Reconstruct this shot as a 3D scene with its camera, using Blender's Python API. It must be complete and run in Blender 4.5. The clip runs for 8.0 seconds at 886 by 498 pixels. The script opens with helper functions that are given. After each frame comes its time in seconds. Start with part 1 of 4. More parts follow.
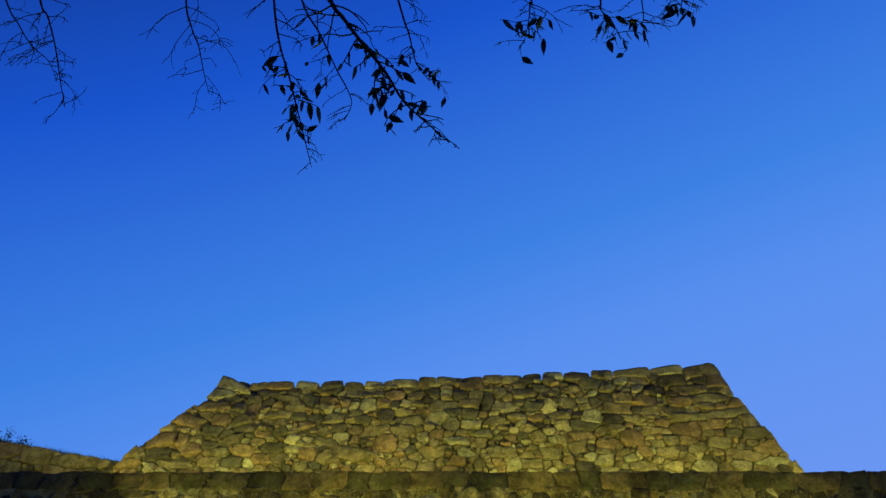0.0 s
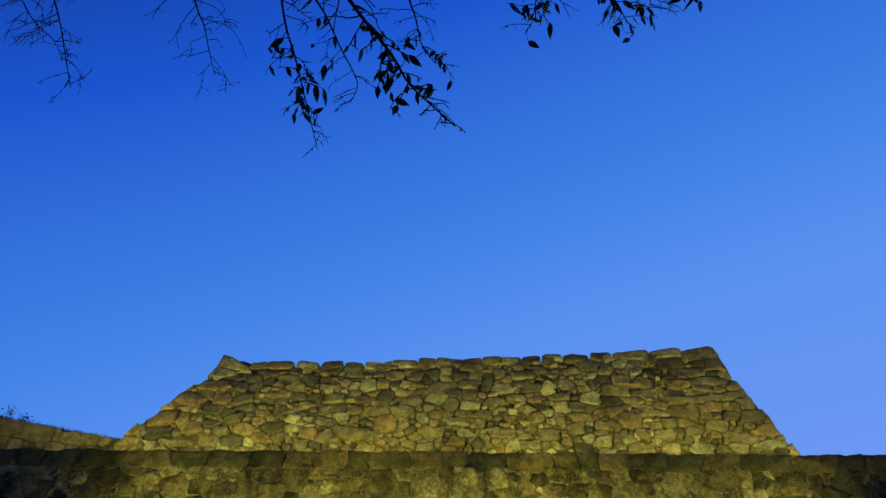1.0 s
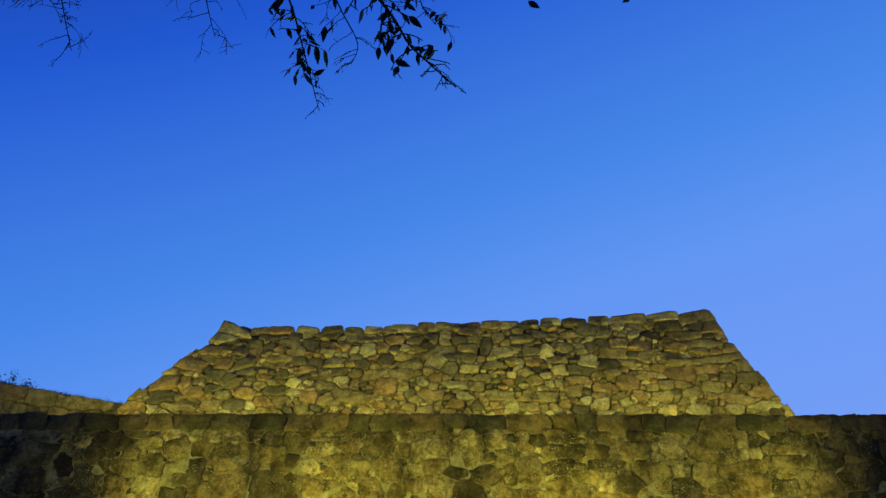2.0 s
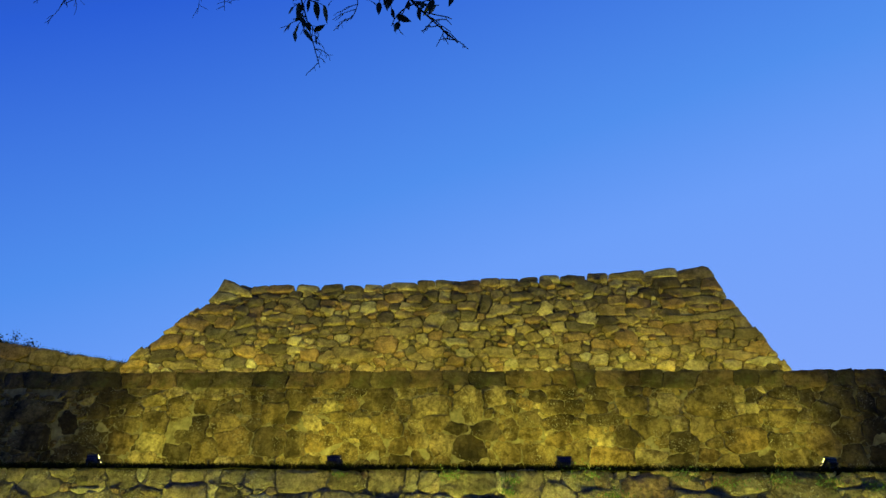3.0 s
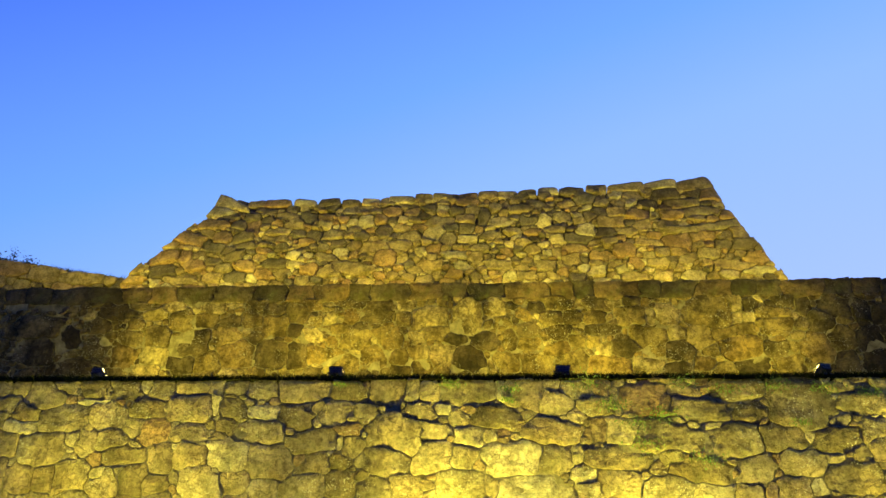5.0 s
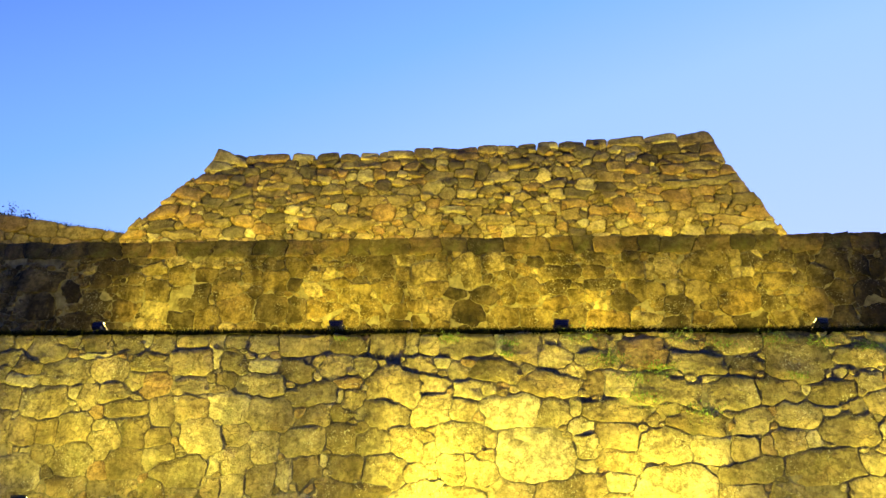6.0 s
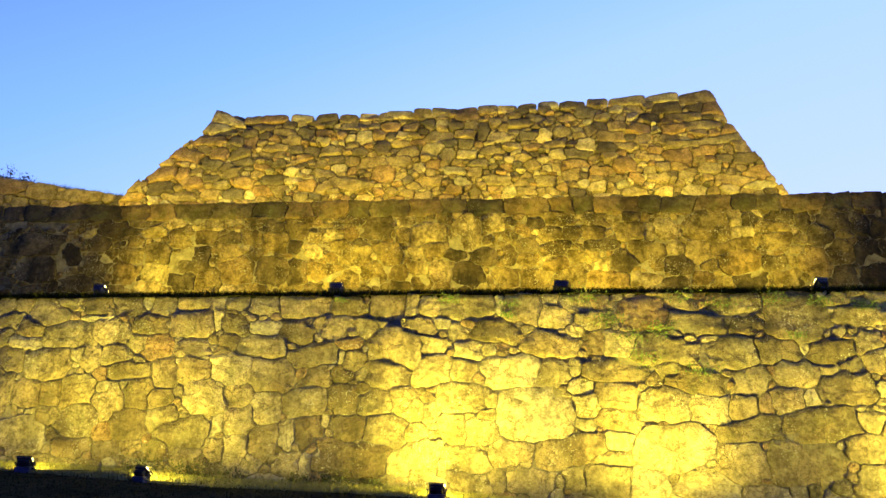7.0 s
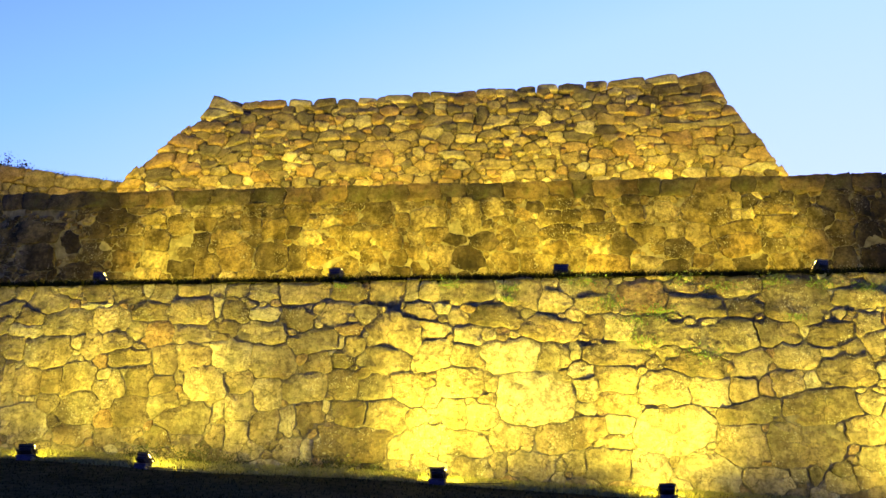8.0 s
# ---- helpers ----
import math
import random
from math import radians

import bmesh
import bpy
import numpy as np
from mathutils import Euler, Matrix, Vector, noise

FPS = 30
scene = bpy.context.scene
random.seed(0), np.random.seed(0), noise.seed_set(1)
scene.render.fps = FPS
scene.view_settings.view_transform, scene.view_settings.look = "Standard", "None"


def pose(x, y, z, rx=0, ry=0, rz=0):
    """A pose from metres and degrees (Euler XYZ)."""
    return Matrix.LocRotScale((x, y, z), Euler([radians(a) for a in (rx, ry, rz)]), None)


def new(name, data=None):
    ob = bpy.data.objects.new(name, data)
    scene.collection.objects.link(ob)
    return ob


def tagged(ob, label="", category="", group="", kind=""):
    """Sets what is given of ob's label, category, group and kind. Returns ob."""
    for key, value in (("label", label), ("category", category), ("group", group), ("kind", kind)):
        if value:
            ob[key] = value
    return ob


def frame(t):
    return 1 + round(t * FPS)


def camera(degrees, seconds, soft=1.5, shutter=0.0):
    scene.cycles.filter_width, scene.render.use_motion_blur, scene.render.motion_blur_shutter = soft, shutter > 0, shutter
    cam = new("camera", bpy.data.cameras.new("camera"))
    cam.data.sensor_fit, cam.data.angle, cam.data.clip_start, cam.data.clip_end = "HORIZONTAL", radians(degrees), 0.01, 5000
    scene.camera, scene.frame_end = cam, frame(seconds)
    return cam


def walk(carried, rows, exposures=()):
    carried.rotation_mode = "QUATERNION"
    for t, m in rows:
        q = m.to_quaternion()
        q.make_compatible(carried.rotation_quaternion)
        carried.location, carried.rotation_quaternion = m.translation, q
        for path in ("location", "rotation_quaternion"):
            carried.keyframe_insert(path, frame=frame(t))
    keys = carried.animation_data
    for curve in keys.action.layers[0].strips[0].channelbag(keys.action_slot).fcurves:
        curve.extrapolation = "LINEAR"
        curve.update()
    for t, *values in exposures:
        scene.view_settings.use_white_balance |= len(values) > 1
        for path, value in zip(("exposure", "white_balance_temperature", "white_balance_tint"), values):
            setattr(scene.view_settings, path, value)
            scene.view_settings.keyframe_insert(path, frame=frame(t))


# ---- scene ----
cam = camera(56.2, 8.0)
# seconds, place in metres, turn in degrees: a hand-held tilt downwards
ROWS = [
    (0.0, 0.090, -0.067, 1.640, 117.52, -0.99, 4.63),
    (0.5, 0.067, -0.086, 1.627, 117.15, -1.65, 4.31),
    (1.0, 0.065, -0.096, 1.637, 116.23, -1.40, 4.39),
    (1.5, 0.060, -0.123, 1.602, 115.15, -1.21, 4.39),
    (3.0, 0.029, -0.134, 1.581, 111.02, -0.78, 4.37),
    (3.5, 0.026, -0.108, 1.578, 109.56, -0.58, 4.39),
    (4.0, 0.029, -0.083, 1.585, 108.06, -0.46, 4.41),
    (4.5, 0.011, -0.066, 1.578, 106.61, -0.25, 4.36),
    (6.0, -0.024, -0.038, 1.559, 102.06, -0.21, 4.22),
    (6.5, -0.027, -0.024, 1.567, 100.53, -0.15, 4.24),
    (7.0, -0.011, -0.024, 1.573, 99.35, 0.01, 4.32),
    (7.5, -0.019, -0.007, 1.573, 98.58, 0.41, 4.32),
    (8.0, -0.000, 0.000, 1.600, 98.20, 0.45, 4.40),
]
STOPS = [(0.0, -0.38, 5850, 11), (0.5, -0.38, 5850, 11), (1.5, -0.3, 6050, 12), (3.0, -0.05, 6700, 12), (4.5, 0.42, 7800, 18), (6.0, 0.9, 8200, 28), (7.0, 1.07, 8450, 31), (8.0, 1.19, 8550, 32)]
walk(cam, [(t, pose(x, y, z, rx, ry, rz)) for t, x, y, z, rx, ry, rz in ROWS], STOPS)

# ---- dusk sky: the last light low down beyond the walls and to the right, deep blue behind ----
world = bpy.data.worlds.new("dusk")
scene.world = world
world.use_nodes = True
wn, wl = world.node_tree.nodes, world.node_tree.links
wn.clear()


def sky():
    out = wn.new("ShaderNodeOutputWorld")
    bg = wn.new("ShaderNodeBackground")
    ramp = wn.new("ShaderNodeValToRGB")
    where = wn.new("ShaderNodeTexCoord")
    dot = wn.new("ShaderNodeVectorMath")
    dot.operation = "DOT_PRODUCT"
    dot.inputs[1].default_value = SKY_DROP
    wl.new(where.outputs["Generated"], dot.inputs[0])
    span = wn.new("ShaderNodeMapRange")
    span.inputs[1].default_value, span.inputs[2].default_value = -0.4, 1.0
    wl.new(dot.outputs["Value"], span.inputs[0])
    wl.new(span.outputs[0], ramp.inputs["Fac"])
    while len(ramp.color_ramp.elements) < len(SKY):
        ramp.color_ramp.elements.new(0.5)
    for el, (at, rgb) in zip(ramp.color_ramp.elements, SKY):
        el.position, el.color = at, (*rgb, 1)
    wl.new(ramp.outputs["Color"], bg.inputs["Color"])
    bg.inputs["Strength"].default_value = SKY_STRENGTH
    wl.new(bg.outputs["Background"], out.inputs["Surface"])


SKY_STRENGTH = 0.94
SKY_DROP = (-0.3, -0.35, 0.97)
SKY = [(0.0, (0.265, 0.445, 1.1)), (0.1, (0.23, 0.43, 1.09)), (0.288, (0.155, 0.38, 1.06)), (0.384, (0.083, 0.303, 0.96)), (0.586, (0.022, 0.124, 0.76)), (0.76, (0.009, 0.035, 0.26)), (1.0, (0.004, 0.013, 0.09))]
sky()

YELLOW = (0.95, 0.995, 0.16)
WARM = (0.985, 0.965, 0.12)
# watts of the three rows of floodlights
LOW_WATTS, MID_WATTS, TOP_WATTS = 378.0, 166.0, 108.0


# ---- materials ----
def material(name):
    m = bpy.data.materials.new(name)
    m.use_nodes = True
    return m, m.node_tree.nodes, m.node_tree.links, m.node_tree.nodes["Principled BSDF"]


def ramp_of(nodes, stops, mode="LINEAR"):
    r = nodes.new("ShaderNodeValToRGB")
    r.color_ramp.interpolation = mode
    while len(r.color_ramp.elements) < len(stops):
        r.color_ramp.elements.new(0.5)
    for el, (at, rgb) in zip(r.color_ramp.elements, stops):
        el.position, el.color = at, (*rgb, 1)
    return r


def noise_of(nodes, links, vec, scale, detail=6, rough=0.6, kind="ShaderNodeTexNoise"):
    n = nodes.new(kind)
    n.inputs["Scale"].default_value = scale
    if kind == "ShaderNodeTexNoise":
        n.inputs["Detail"].default_value, n.inputs["Roughness"].default_value = detail, rough
    links.new(vec, n.inputs["Vector"])
    return n


def mix_of(nodes, links, mode, fac, a, b):
    m = nodes.new("ShaderNodeMix")
    m.data_type, m.blend_type = "RGBA", mode
    for sock, v in ((m.inputs[0], fac), (m.inputs[6], a), (m.inputs[7], b)):
        if isinstance(v, (float, int)):
            sock.default_value = v
        elif isinstance(v, tuple):
            sock.default_value = (*v, 1)
        else:
            links.new(v, sock)
    return m.outputs[2]


def spread(nodes, links, sock, lo, hi, to_lo=0.0, to_hi=1.0):
    r = nodes.new("ShaderNodeMapRange")
    for i, v in enumerate((lo, hi, to_lo, to_hi)):
        r.inputs[i + 1].default_value = v
    links.new(sock, r.inputs[0])
    return r.outputs[0]


def stone_material(name, palette, island=False, lichen=0.5, stain=0.5, bump=0.5, grain=1.0, moss=0.0, weather=0.65, fleck=0.8, crack=0.6):
    """Weathered field stone: a tone for each stone, blotches, streaks, pale lichen specks and broken relief."""
    m, n, l, b = material(name)
    where = n.new("ShaderNodeTexCoord")
    if island:
        rnd = n.new("ShaderNodeNewGeometry").outputs["Random Per Island"]
    else:
        rnd = n.new("ShaderNodeObjectInfo").outputs["Random"]
    off = n.new("ShaderNodeVectorMath")
    off.operation = "SCALE"
    off.inputs[0].default_value = (37.0, 91.0, 53.0)
    l.new(rnd, off.inputs["Scale"])
    add = n.new("ShaderNodeVectorMath")
    add.operation = "ADD"
    l.new(where.outputs["Object"], add.inputs[0])
    l.new(off.outputs[0], add.inputs[1])
    v = add.outputs[0]
    tone = ramp_of(n, palette)
    l.new(rnd, tone.inputs["Fac"])
    blotch = noise_of(n, l, v, 4.2 * grain, 6, 0.66)
    fine = noise_of(n, l, v, 15 * grain, 9, 0.74)
    speck = noise_of(n, l, v, 1.9 * grain, 3, 0.6)
    warm = noise_of(n, l, v, 2.1 * grain, 3, 0.5)
    c = mix_of(n, l, "MULTIPLY", stain, tone.outputs["Color"], ramp_of_noise(n, l, blotch.outputs["Fac"], ((0.40, (0.3, 0.26, 0.18)), (0.5, (0.85, 0.83, 0.78)), (0.6, (1.25, 1.23, 1.17)))))
    c = mix_of(n, l, "MULTIPLY", fleck, c, ramp_of_noise(n, l, fine.outputs["Fac"], ((0.38, (0.32, 0.29, 0.24)), (0.5, (0.95, 0.95, 0.95)), (0.62, (1.35, 1.33, 1.29)))))
    c = mix_of(n, l, "MULTIPLY", 0.5, c, ramp_of_noise(n, l, warm.outputs["Fac"], ((0.35, (1.0, 0.97, 0.9)), (0.62, (1.1, 0.93, 0.76)), (0.75, (1.05, 0.78, 0.55)))))
    place = n.new("ShaderNodeNewGeometry").outputs["Position"]
    run = n.new("ShaderNodeVectorMath")
    run.operation = "MULTIPLY"
    run.inputs[1].default_value = (1.25, 1.0, 0.33)
    l.new(place, run.inputs[0])
    wash = noise_of(n, l, run.outputs[0], 1.3, 5, 0.6)
    c = mix_of(n, l, "MULTIPLY", weather, c, ramp_of_noise(n, l, wash.outputs["Fac"], ((0.38, (0.3, 0.27, 0.2)), (0.5, (0.9, 0.89, 0.85)), (0.62, (1.12, 1.1, 1.06)))))
    spots = noise_of(n, l, v, 34 * grain, 3, 0.6)
    host = n.new("ShaderNodeMath")
    host.operation = "MULTIPLY"
    l.new(spread(n, l, speck.outputs["Fac"], 0.5, 0.6), host.inputs[0])
    l.new(spread(n, l, spots.outputs["Fac"], 0.58, 0.64, 0.0, lichen), host.inputs[1])
    pale = host.outputs[0]
    c = mix_of(n, l, "MIX", pale, c, (0.45, 0.44, 0.33))
    warp = n.new("ShaderNodeVectorMath")
    warp.operation = "MULTIPLY_ADD"
    l.new(blotch.outputs["Color"], warp.inputs[0])
    warp.inputs[1].default_value = (0.22, 0.22, 0.22)
    l.new(v, warp.inputs[2])
    split = noise_of(n, l, warp.outputs[0], 5.5 * grain, kind="ShaderNodeTexVoronoi")
    split.feature = "DISTANCE_TO_EDGE"
    broken = n.new("ShaderNodeMath")
    broken.operation = "MULTIPLY"
    l.new(spread(n, l, split.outputs["Distance"], 0.0, 0.035, crack, 0.0), broken.inputs[0])
    l.new(spread(n, l, warm.outputs["Fac"], 0.46, 0.58), broken.inputs[1])
    c = mix_of(n, l, "MIX", broken.outputs[0], c, (0.035, 0.03, 0.018))
    if moss:
        green = noise_of(n, l, where.outputs["Object"], 1.7, 4, 0.65)
        c = mix_of(n, l, "MIX", spread(n, l, green.outputs["Fac"], 0.56, 0.68, 0.0, moss), c, (0.10, 0.13, 0.035))
    l.new(c, b.inputs["Base Color"])
    b.inputs["Roughness"].default_value = 0.88
    b.inputs["Specular IOR Level"].default_value = 0.25
    cracks = noise_of(n, l, v, 8.0 * grain, 9, 0.7)
    hgt = n.new("ShaderNodeMath")
    hgt.operation = "MULTIPLY_ADD"
    l.new(fine.outputs["Fac"], hgt.inputs[0])
    hgt.inputs[1].default_value = 0.35
    l.new(cracks.outputs["Fac"], hgt.inputs[2])
    bm_ = n.new("ShaderNodeBump")
    bm_.inputs["Strength"].default_value = bump
    bm_.inputs["Distance"].default_value = 0.11
    deep = n.new("ShaderNodeMath")
    deep.operation = "MULTIPLY_ADD"
    l.new(broken.outputs[0], deep.inputs[0])
    deep.inputs[1].default_value = -0.35
    l.new(hgt.outputs[0], deep.inputs[2])
    l.new(deep.outputs[0], bm_.inputs["Height"])
    l.new(bm_.outputs["Normal"], b.inputs["Normal"])
    return m


def ramp_of_noise(nodes, links, fac, stops):
    r = ramp_of(nodes, stops)
    links.new(fac, r.inputs["Fac"])
    return r.outputs["Color"]


def rough_material(name, lo, hi, scale, roughness=0.9, bump=0.4, metal=0.0, detail=7, shine=0.3):
    m, n, l, b = material(name)
    v = n.new("ShaderNodeTexCoord").outputs["Object"]
    a = noise_of(n, l, v, scale, detail, 0.65)
    c = noise_of(n, l, v, scale * 0.13, 3, 0.5)
    col = ramp_of_noise(n, l, a.outputs["Fac"], ((0.3, lo), (0.7, hi)))
    col = mix_of(n, l, "MULTIPLY", 0.6, col, ramp_of_noise(n, l, c.outputs["Fac"], ((0.3, (0.5, 0.5, 0.5)), (0.65, (1.15, 1.15, 1.15)))))
    l.new(col, b.inputs["Base Color"])
    b.inputs["Roughness"].default_value, b.inputs["Metallic"].default_value = roughness, metal
    b.inputs["Specular IOR Level"].default_value = shine
    p = n.new("ShaderNodeBump")
    p.inputs["Strength"].default_value, p.inputs["Distance"].default_value = bump, 0.03
    l.new(a.outputs["Fac"], p.inputs["Height"])
    l.new(p.outputs["Normal"], b.inputs["Normal"])
    return m


def stone_looks(name, tones, **more):
    """Four kinds of stone in one wall (tan, dark, pale, rusty), each for single and for joined stones."""
    return [(stone_material(f"{kind}_{name}", ramp, **more), stone_material(f"{kind}_{name}_joined", ramp, island=True, **more)) for kind, ramp in zip(("tan", "dark", "pale", "rusty"), tones)]


def shades(*rgbs):
    return tuple((i / (len(rgbs) - 1), c) for i, c in enumerate(rgbs))


LOW_LOOKS = stone_looks("rough_stone", (
    shades((0.22, 0.2, 0.125), (0.27, 0.245, 0.155), (0.29, 0.26, 0.17), (0.25, 0.21, 0.125), (0.31, 0.285, 0.195)),
    shades((0.15, 0.128, 0.075), (0.2, 0.172, 0.105), (0.17, 0.148, 0.08), (0.21, 0.185, 0.12)),
    shades((0.34, 0.32, 0.225), (0.4, 0.38, 0.27), (0.36, 0.335, 0.225)),
    shades((0.26, 0.19, 0.11), (0.29, 0.22, 0.13), (0.27, 0.21, 0.14))), lichen=0.7, stain=0.55, bump=0.75, moss=0.2, weather=0.6, fleck=0.65, crack=0.7)
MID_LOOKS = stone_looks("set_stone", (
    shades((0.12, 0.1, 0.046), (0.19, 0.162, 0.076), (0.145, 0.12, 0.052), (0.215, 0.182, 0.088)),
    shades((0.065, 0.055, 0.03), (0.1, 0.085, 0.046), (0.08, 0.066, 0.034)),
    shades((0.25, 0.222, 0.12), (0.3, 0.27, 0.155), (0.27, 0.235, 0.125)),
    shades((0.15, 0.112, 0.05), (0.18, 0.14, 0.062), (0.16, 0.125, 0.055))), lichen=0.45, stain=0.95, bump=0.6, weather=0.95, fleck=0.7, crack=0.75)
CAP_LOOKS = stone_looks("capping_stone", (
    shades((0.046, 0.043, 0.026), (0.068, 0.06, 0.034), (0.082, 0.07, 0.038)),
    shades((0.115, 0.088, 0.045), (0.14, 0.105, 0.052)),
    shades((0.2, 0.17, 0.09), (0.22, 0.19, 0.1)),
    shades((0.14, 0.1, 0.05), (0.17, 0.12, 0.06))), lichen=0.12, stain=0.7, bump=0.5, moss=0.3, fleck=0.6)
TOP_LOOKS = stone_looks("fieldstone", (
    shades((0.15, 0.126, 0.084), (0.2, 0.165, 0.108), (0.165, 0.145, 0.1), (0.22, 0.175, 0.112)),
    shades((0.062, 0.054, 0.05), (0.1, 0.085, 0.068), (0.085, 0.08, 0.072), (0.11, 0.095, 0.066)),
    shades((0.27, 0.235, 0.155), (0.3, 0.275, 0.195), (0.26, 0.25, 0.185)),
    shades((0.185, 0.132, 0.085), (0.215, 0.15, 0.095), (0.225, 0.168, 0.1), (0.16, 0.11, 0.082))), lichen=0.25, stain=0.6, bump=0.5, grain=1.3, weather=0.5, fleck=0.55)
earth_joint = rough_material("earth_in_joints", (0.03, 0.026, 0.018), (0.09, 0.075, 0.05), 14)
gritty_joint = rough_material("gritty_joint_fill", (0.06, 0.052, 0.032), (0.24, 0.21, 0.13), 9, bump=0.8)
mortar = rough_material("pale_lime_mortar", (0.08, 0.07, 0.034), (0.27, 0.24, 0.13), 8, bump=0.6)
turf = rough_material("dark_turf", (0.026, 0.028, 0.012), (0.066, 0.06, 0.027), 9, bump=0.8, shine=0.0)
blade_green = rough_material("grass_blades", (0.022, 0.034, 0.008), (0.065, 0.075, 0.02), 5, roughness=0.6, bump=0.0)
# near-black copy of the grass: lack of lamplight is put into its colour
shade_blades = rough_material("shaded_short_grass", (0.008, 0.011, 0.004), (0.024, 0.026, 0.01), 5, roughness=1.0, bump=0.0, shine=0.0)
# pale yellow copy: the floodlights' glow on the strip is painted into the blades
lit_blades = rough_material("lamp_glow_grass", (0.14, 0.14, 0.04), (0.3, 0.28, 0.1), 5, roughness=0.6, bump=0.0)
weed_green = rough_material("weed_leaves", (0.05, 0.11, 0.02), (0.11, 0.19, 0.04), 12, roughness=0.55, bump=0.0)
bark = rough_material("dark_bark", (0.018, 0.014, 0.012), (0.06, 0.05, 0.04), 30, bump=0.8)
leaf_green = rough_material("dark_leaf", (0.02, 0.035, 0.012), (0.05, 0.07, 0.025), 20, roughness=0.5, bump=0.2)
casing = rough_material("weathered_black_casing", (0.012, 0.013, 0.018), (0.03, 0.032, 0.04), 40, roughness=0.38, bump=0.1)
# blue for the ledge housings; on every foot it paints in the sky's sheen
casing_blue = rough_material("dusty_blue_casing_and_sky_sheen", (0.02, 0.025, 0.06), (0.045, 0.05, 0.11), 40, roughness=0.42, bump=0.1)
rubber = rough_material("black_rubber", (0.01, 0.01, 0.01), (0.03, 0.03, 0.03), 30, roughness=0.7, bump=0.1)


def glow(name, strength):
    m, n, l, b = material(name)
    b.inputs["Base Color"].default_value = (0.9, 0.85, 0.6, 1)
    b.inputs["Emission Color"].default_value = (1.0, 0.8, 0.28, 1)
    b.inputs["Emission Strength"].default_value = strength
    b.inputs["Roughness"].default_value = 0.2
    return m


lens_glow = glow("lit_lamp_glass", 7.0)


# ---- helpers for building ----
def part(name, bm, mat, parent=None, label=""):
    me = bpy.data.meshes.new(name)
    bm.to_mesh(me)
    bm.free()
    me.materials.append(mat)
    ob = new(name, me)
    if parent is not None:
        ob.parent = parent
    if label:
        tagged(ob, label)
    return ob


def mesh_part(name, verts, faces, mat, parent=None, label="", smooth=False):
    me = bpy.data.meshes.new(name)
    me.from_pydata(verts, [], faces)
    me.materials.append(mat)
    if smooth:
        me.polygons.foreach_set("use_smooth", [True] * len(me.polygons))
    me.update()
    ob = new(name, me)
    if parent is not None:
        ob.parent = parent
    if label:
        tagged(ob, label)
    return ob


def box(bm, lo, hi, bevel=0.0, m=None):
    c = [(a + b) / 2 for a, b in zip(lo, hi)]
    s = [b - a for a, b in zip(lo, hi)]
    made = bmesh.ops.create_cube(bm, size=1.0, matrix=Matrix.Translation(c) @ Matrix.Diagonal((*s, 1)))
    vs = made["verts"]
    if bevel:
        es = list({e for v in vs for e in v.link_edges})
        r = bmesh.ops.bevel(bm, geom=es, offset=bevel, segments=2, affect="EDGES", profile=0.5)
        vs = list({v for f in r["faces"] for v in f.verts} | {v for v in vs if v.is_valid})
    if m is not None:
        bmesh.ops.transform(bm, matrix=m, verts=vs)


def tube(bm, pts, r0, r1, sides=6):
    """A tapered round stem along pts."""
    rings = []
    for i, p in enumerate(pts):
        p = Vector(p)
        d = (Vector(pts[min(i + 1, len(pts) - 1)]) - Vector(pts[max(i - 1, 0)])).normalized()
        a = d.orthogonal().normalized()
        b = d.cross(a)
        r = r0 + (r1 - r0) * i / max(1, len(pts) - 1)
        rings.append([bm.verts.new(p + r * (math.cos(k * math.tau / sides) * a + math.sin(k * math.tau / sides) * b)) for k in range(sides)])
    for u, v in zip(rings, rings[1:]):
        shift = min(range(sides), key=lambda s: sum((u[k].co - v[(k + s) % sides].co).length for k in range(sides)))
        for k in range(sides):
            bm.faces.new((u[k], u[(k + 1) % sides], v[(k + 1 + shift) % sides], v[(k + shift) % sides])).smooth = True
    bm.faces.new(rings[0][::-1])
    bm.faces.new(rings[-1])


# ---- stone walls: each stone is a worn block that grows until it meets its neighbours ----
def block(rng, u, v, w, h, tilt=0.0, kind=None):
    """One stone's size and lie, and the eight straight cuts of its rough outline: four sides, four corners."""
    cuts = []
    for k in range(8):
        cuts += [k * math.pi / 4 + rng.gauss(0, 0.13 if k % 2 == 0 else 0.2), rng.uniform(0.92, 1.04) if k % 2 == 0 else rng.choice((rng.uniform(0.92, 1.1), rng.uniform(1.1, 1.35)))]
    return (u, v, w / 2, h / 2, radians(tilt), *cuts, rng.choice((0, 0, 0, 1, 2, 3)) if kind is None else kind)


def beyond(blocks, u, v):
    """How far places lie outside each block (negative: inside). u and v: arrays of one shape; blocks on the last axis."""
    du, dv = u[..., None] - blocks[:, 0], v[..., None] - blocks[:, 1]
    ca, sa = np.cos(blocks[:, 4]), np.sin(blocks[:, 4])
    a, b = (du * ca + dv * sa) / blocks[:, 2], (dv * ca - du * sa) / blocks[:, 3]
    norm = np.full(a.shape, 1e-6)
    for k in range(5, 21, 2):
        norm = np.maximum(norm, a * (np.cos(blocks[:, k]) / blocks[:, k + 1]) + b * (np.sin(blocks[:, k]) / blocks[:, k + 1]))
    return np.hypot(du, dv) * (1 - 1 / norm)


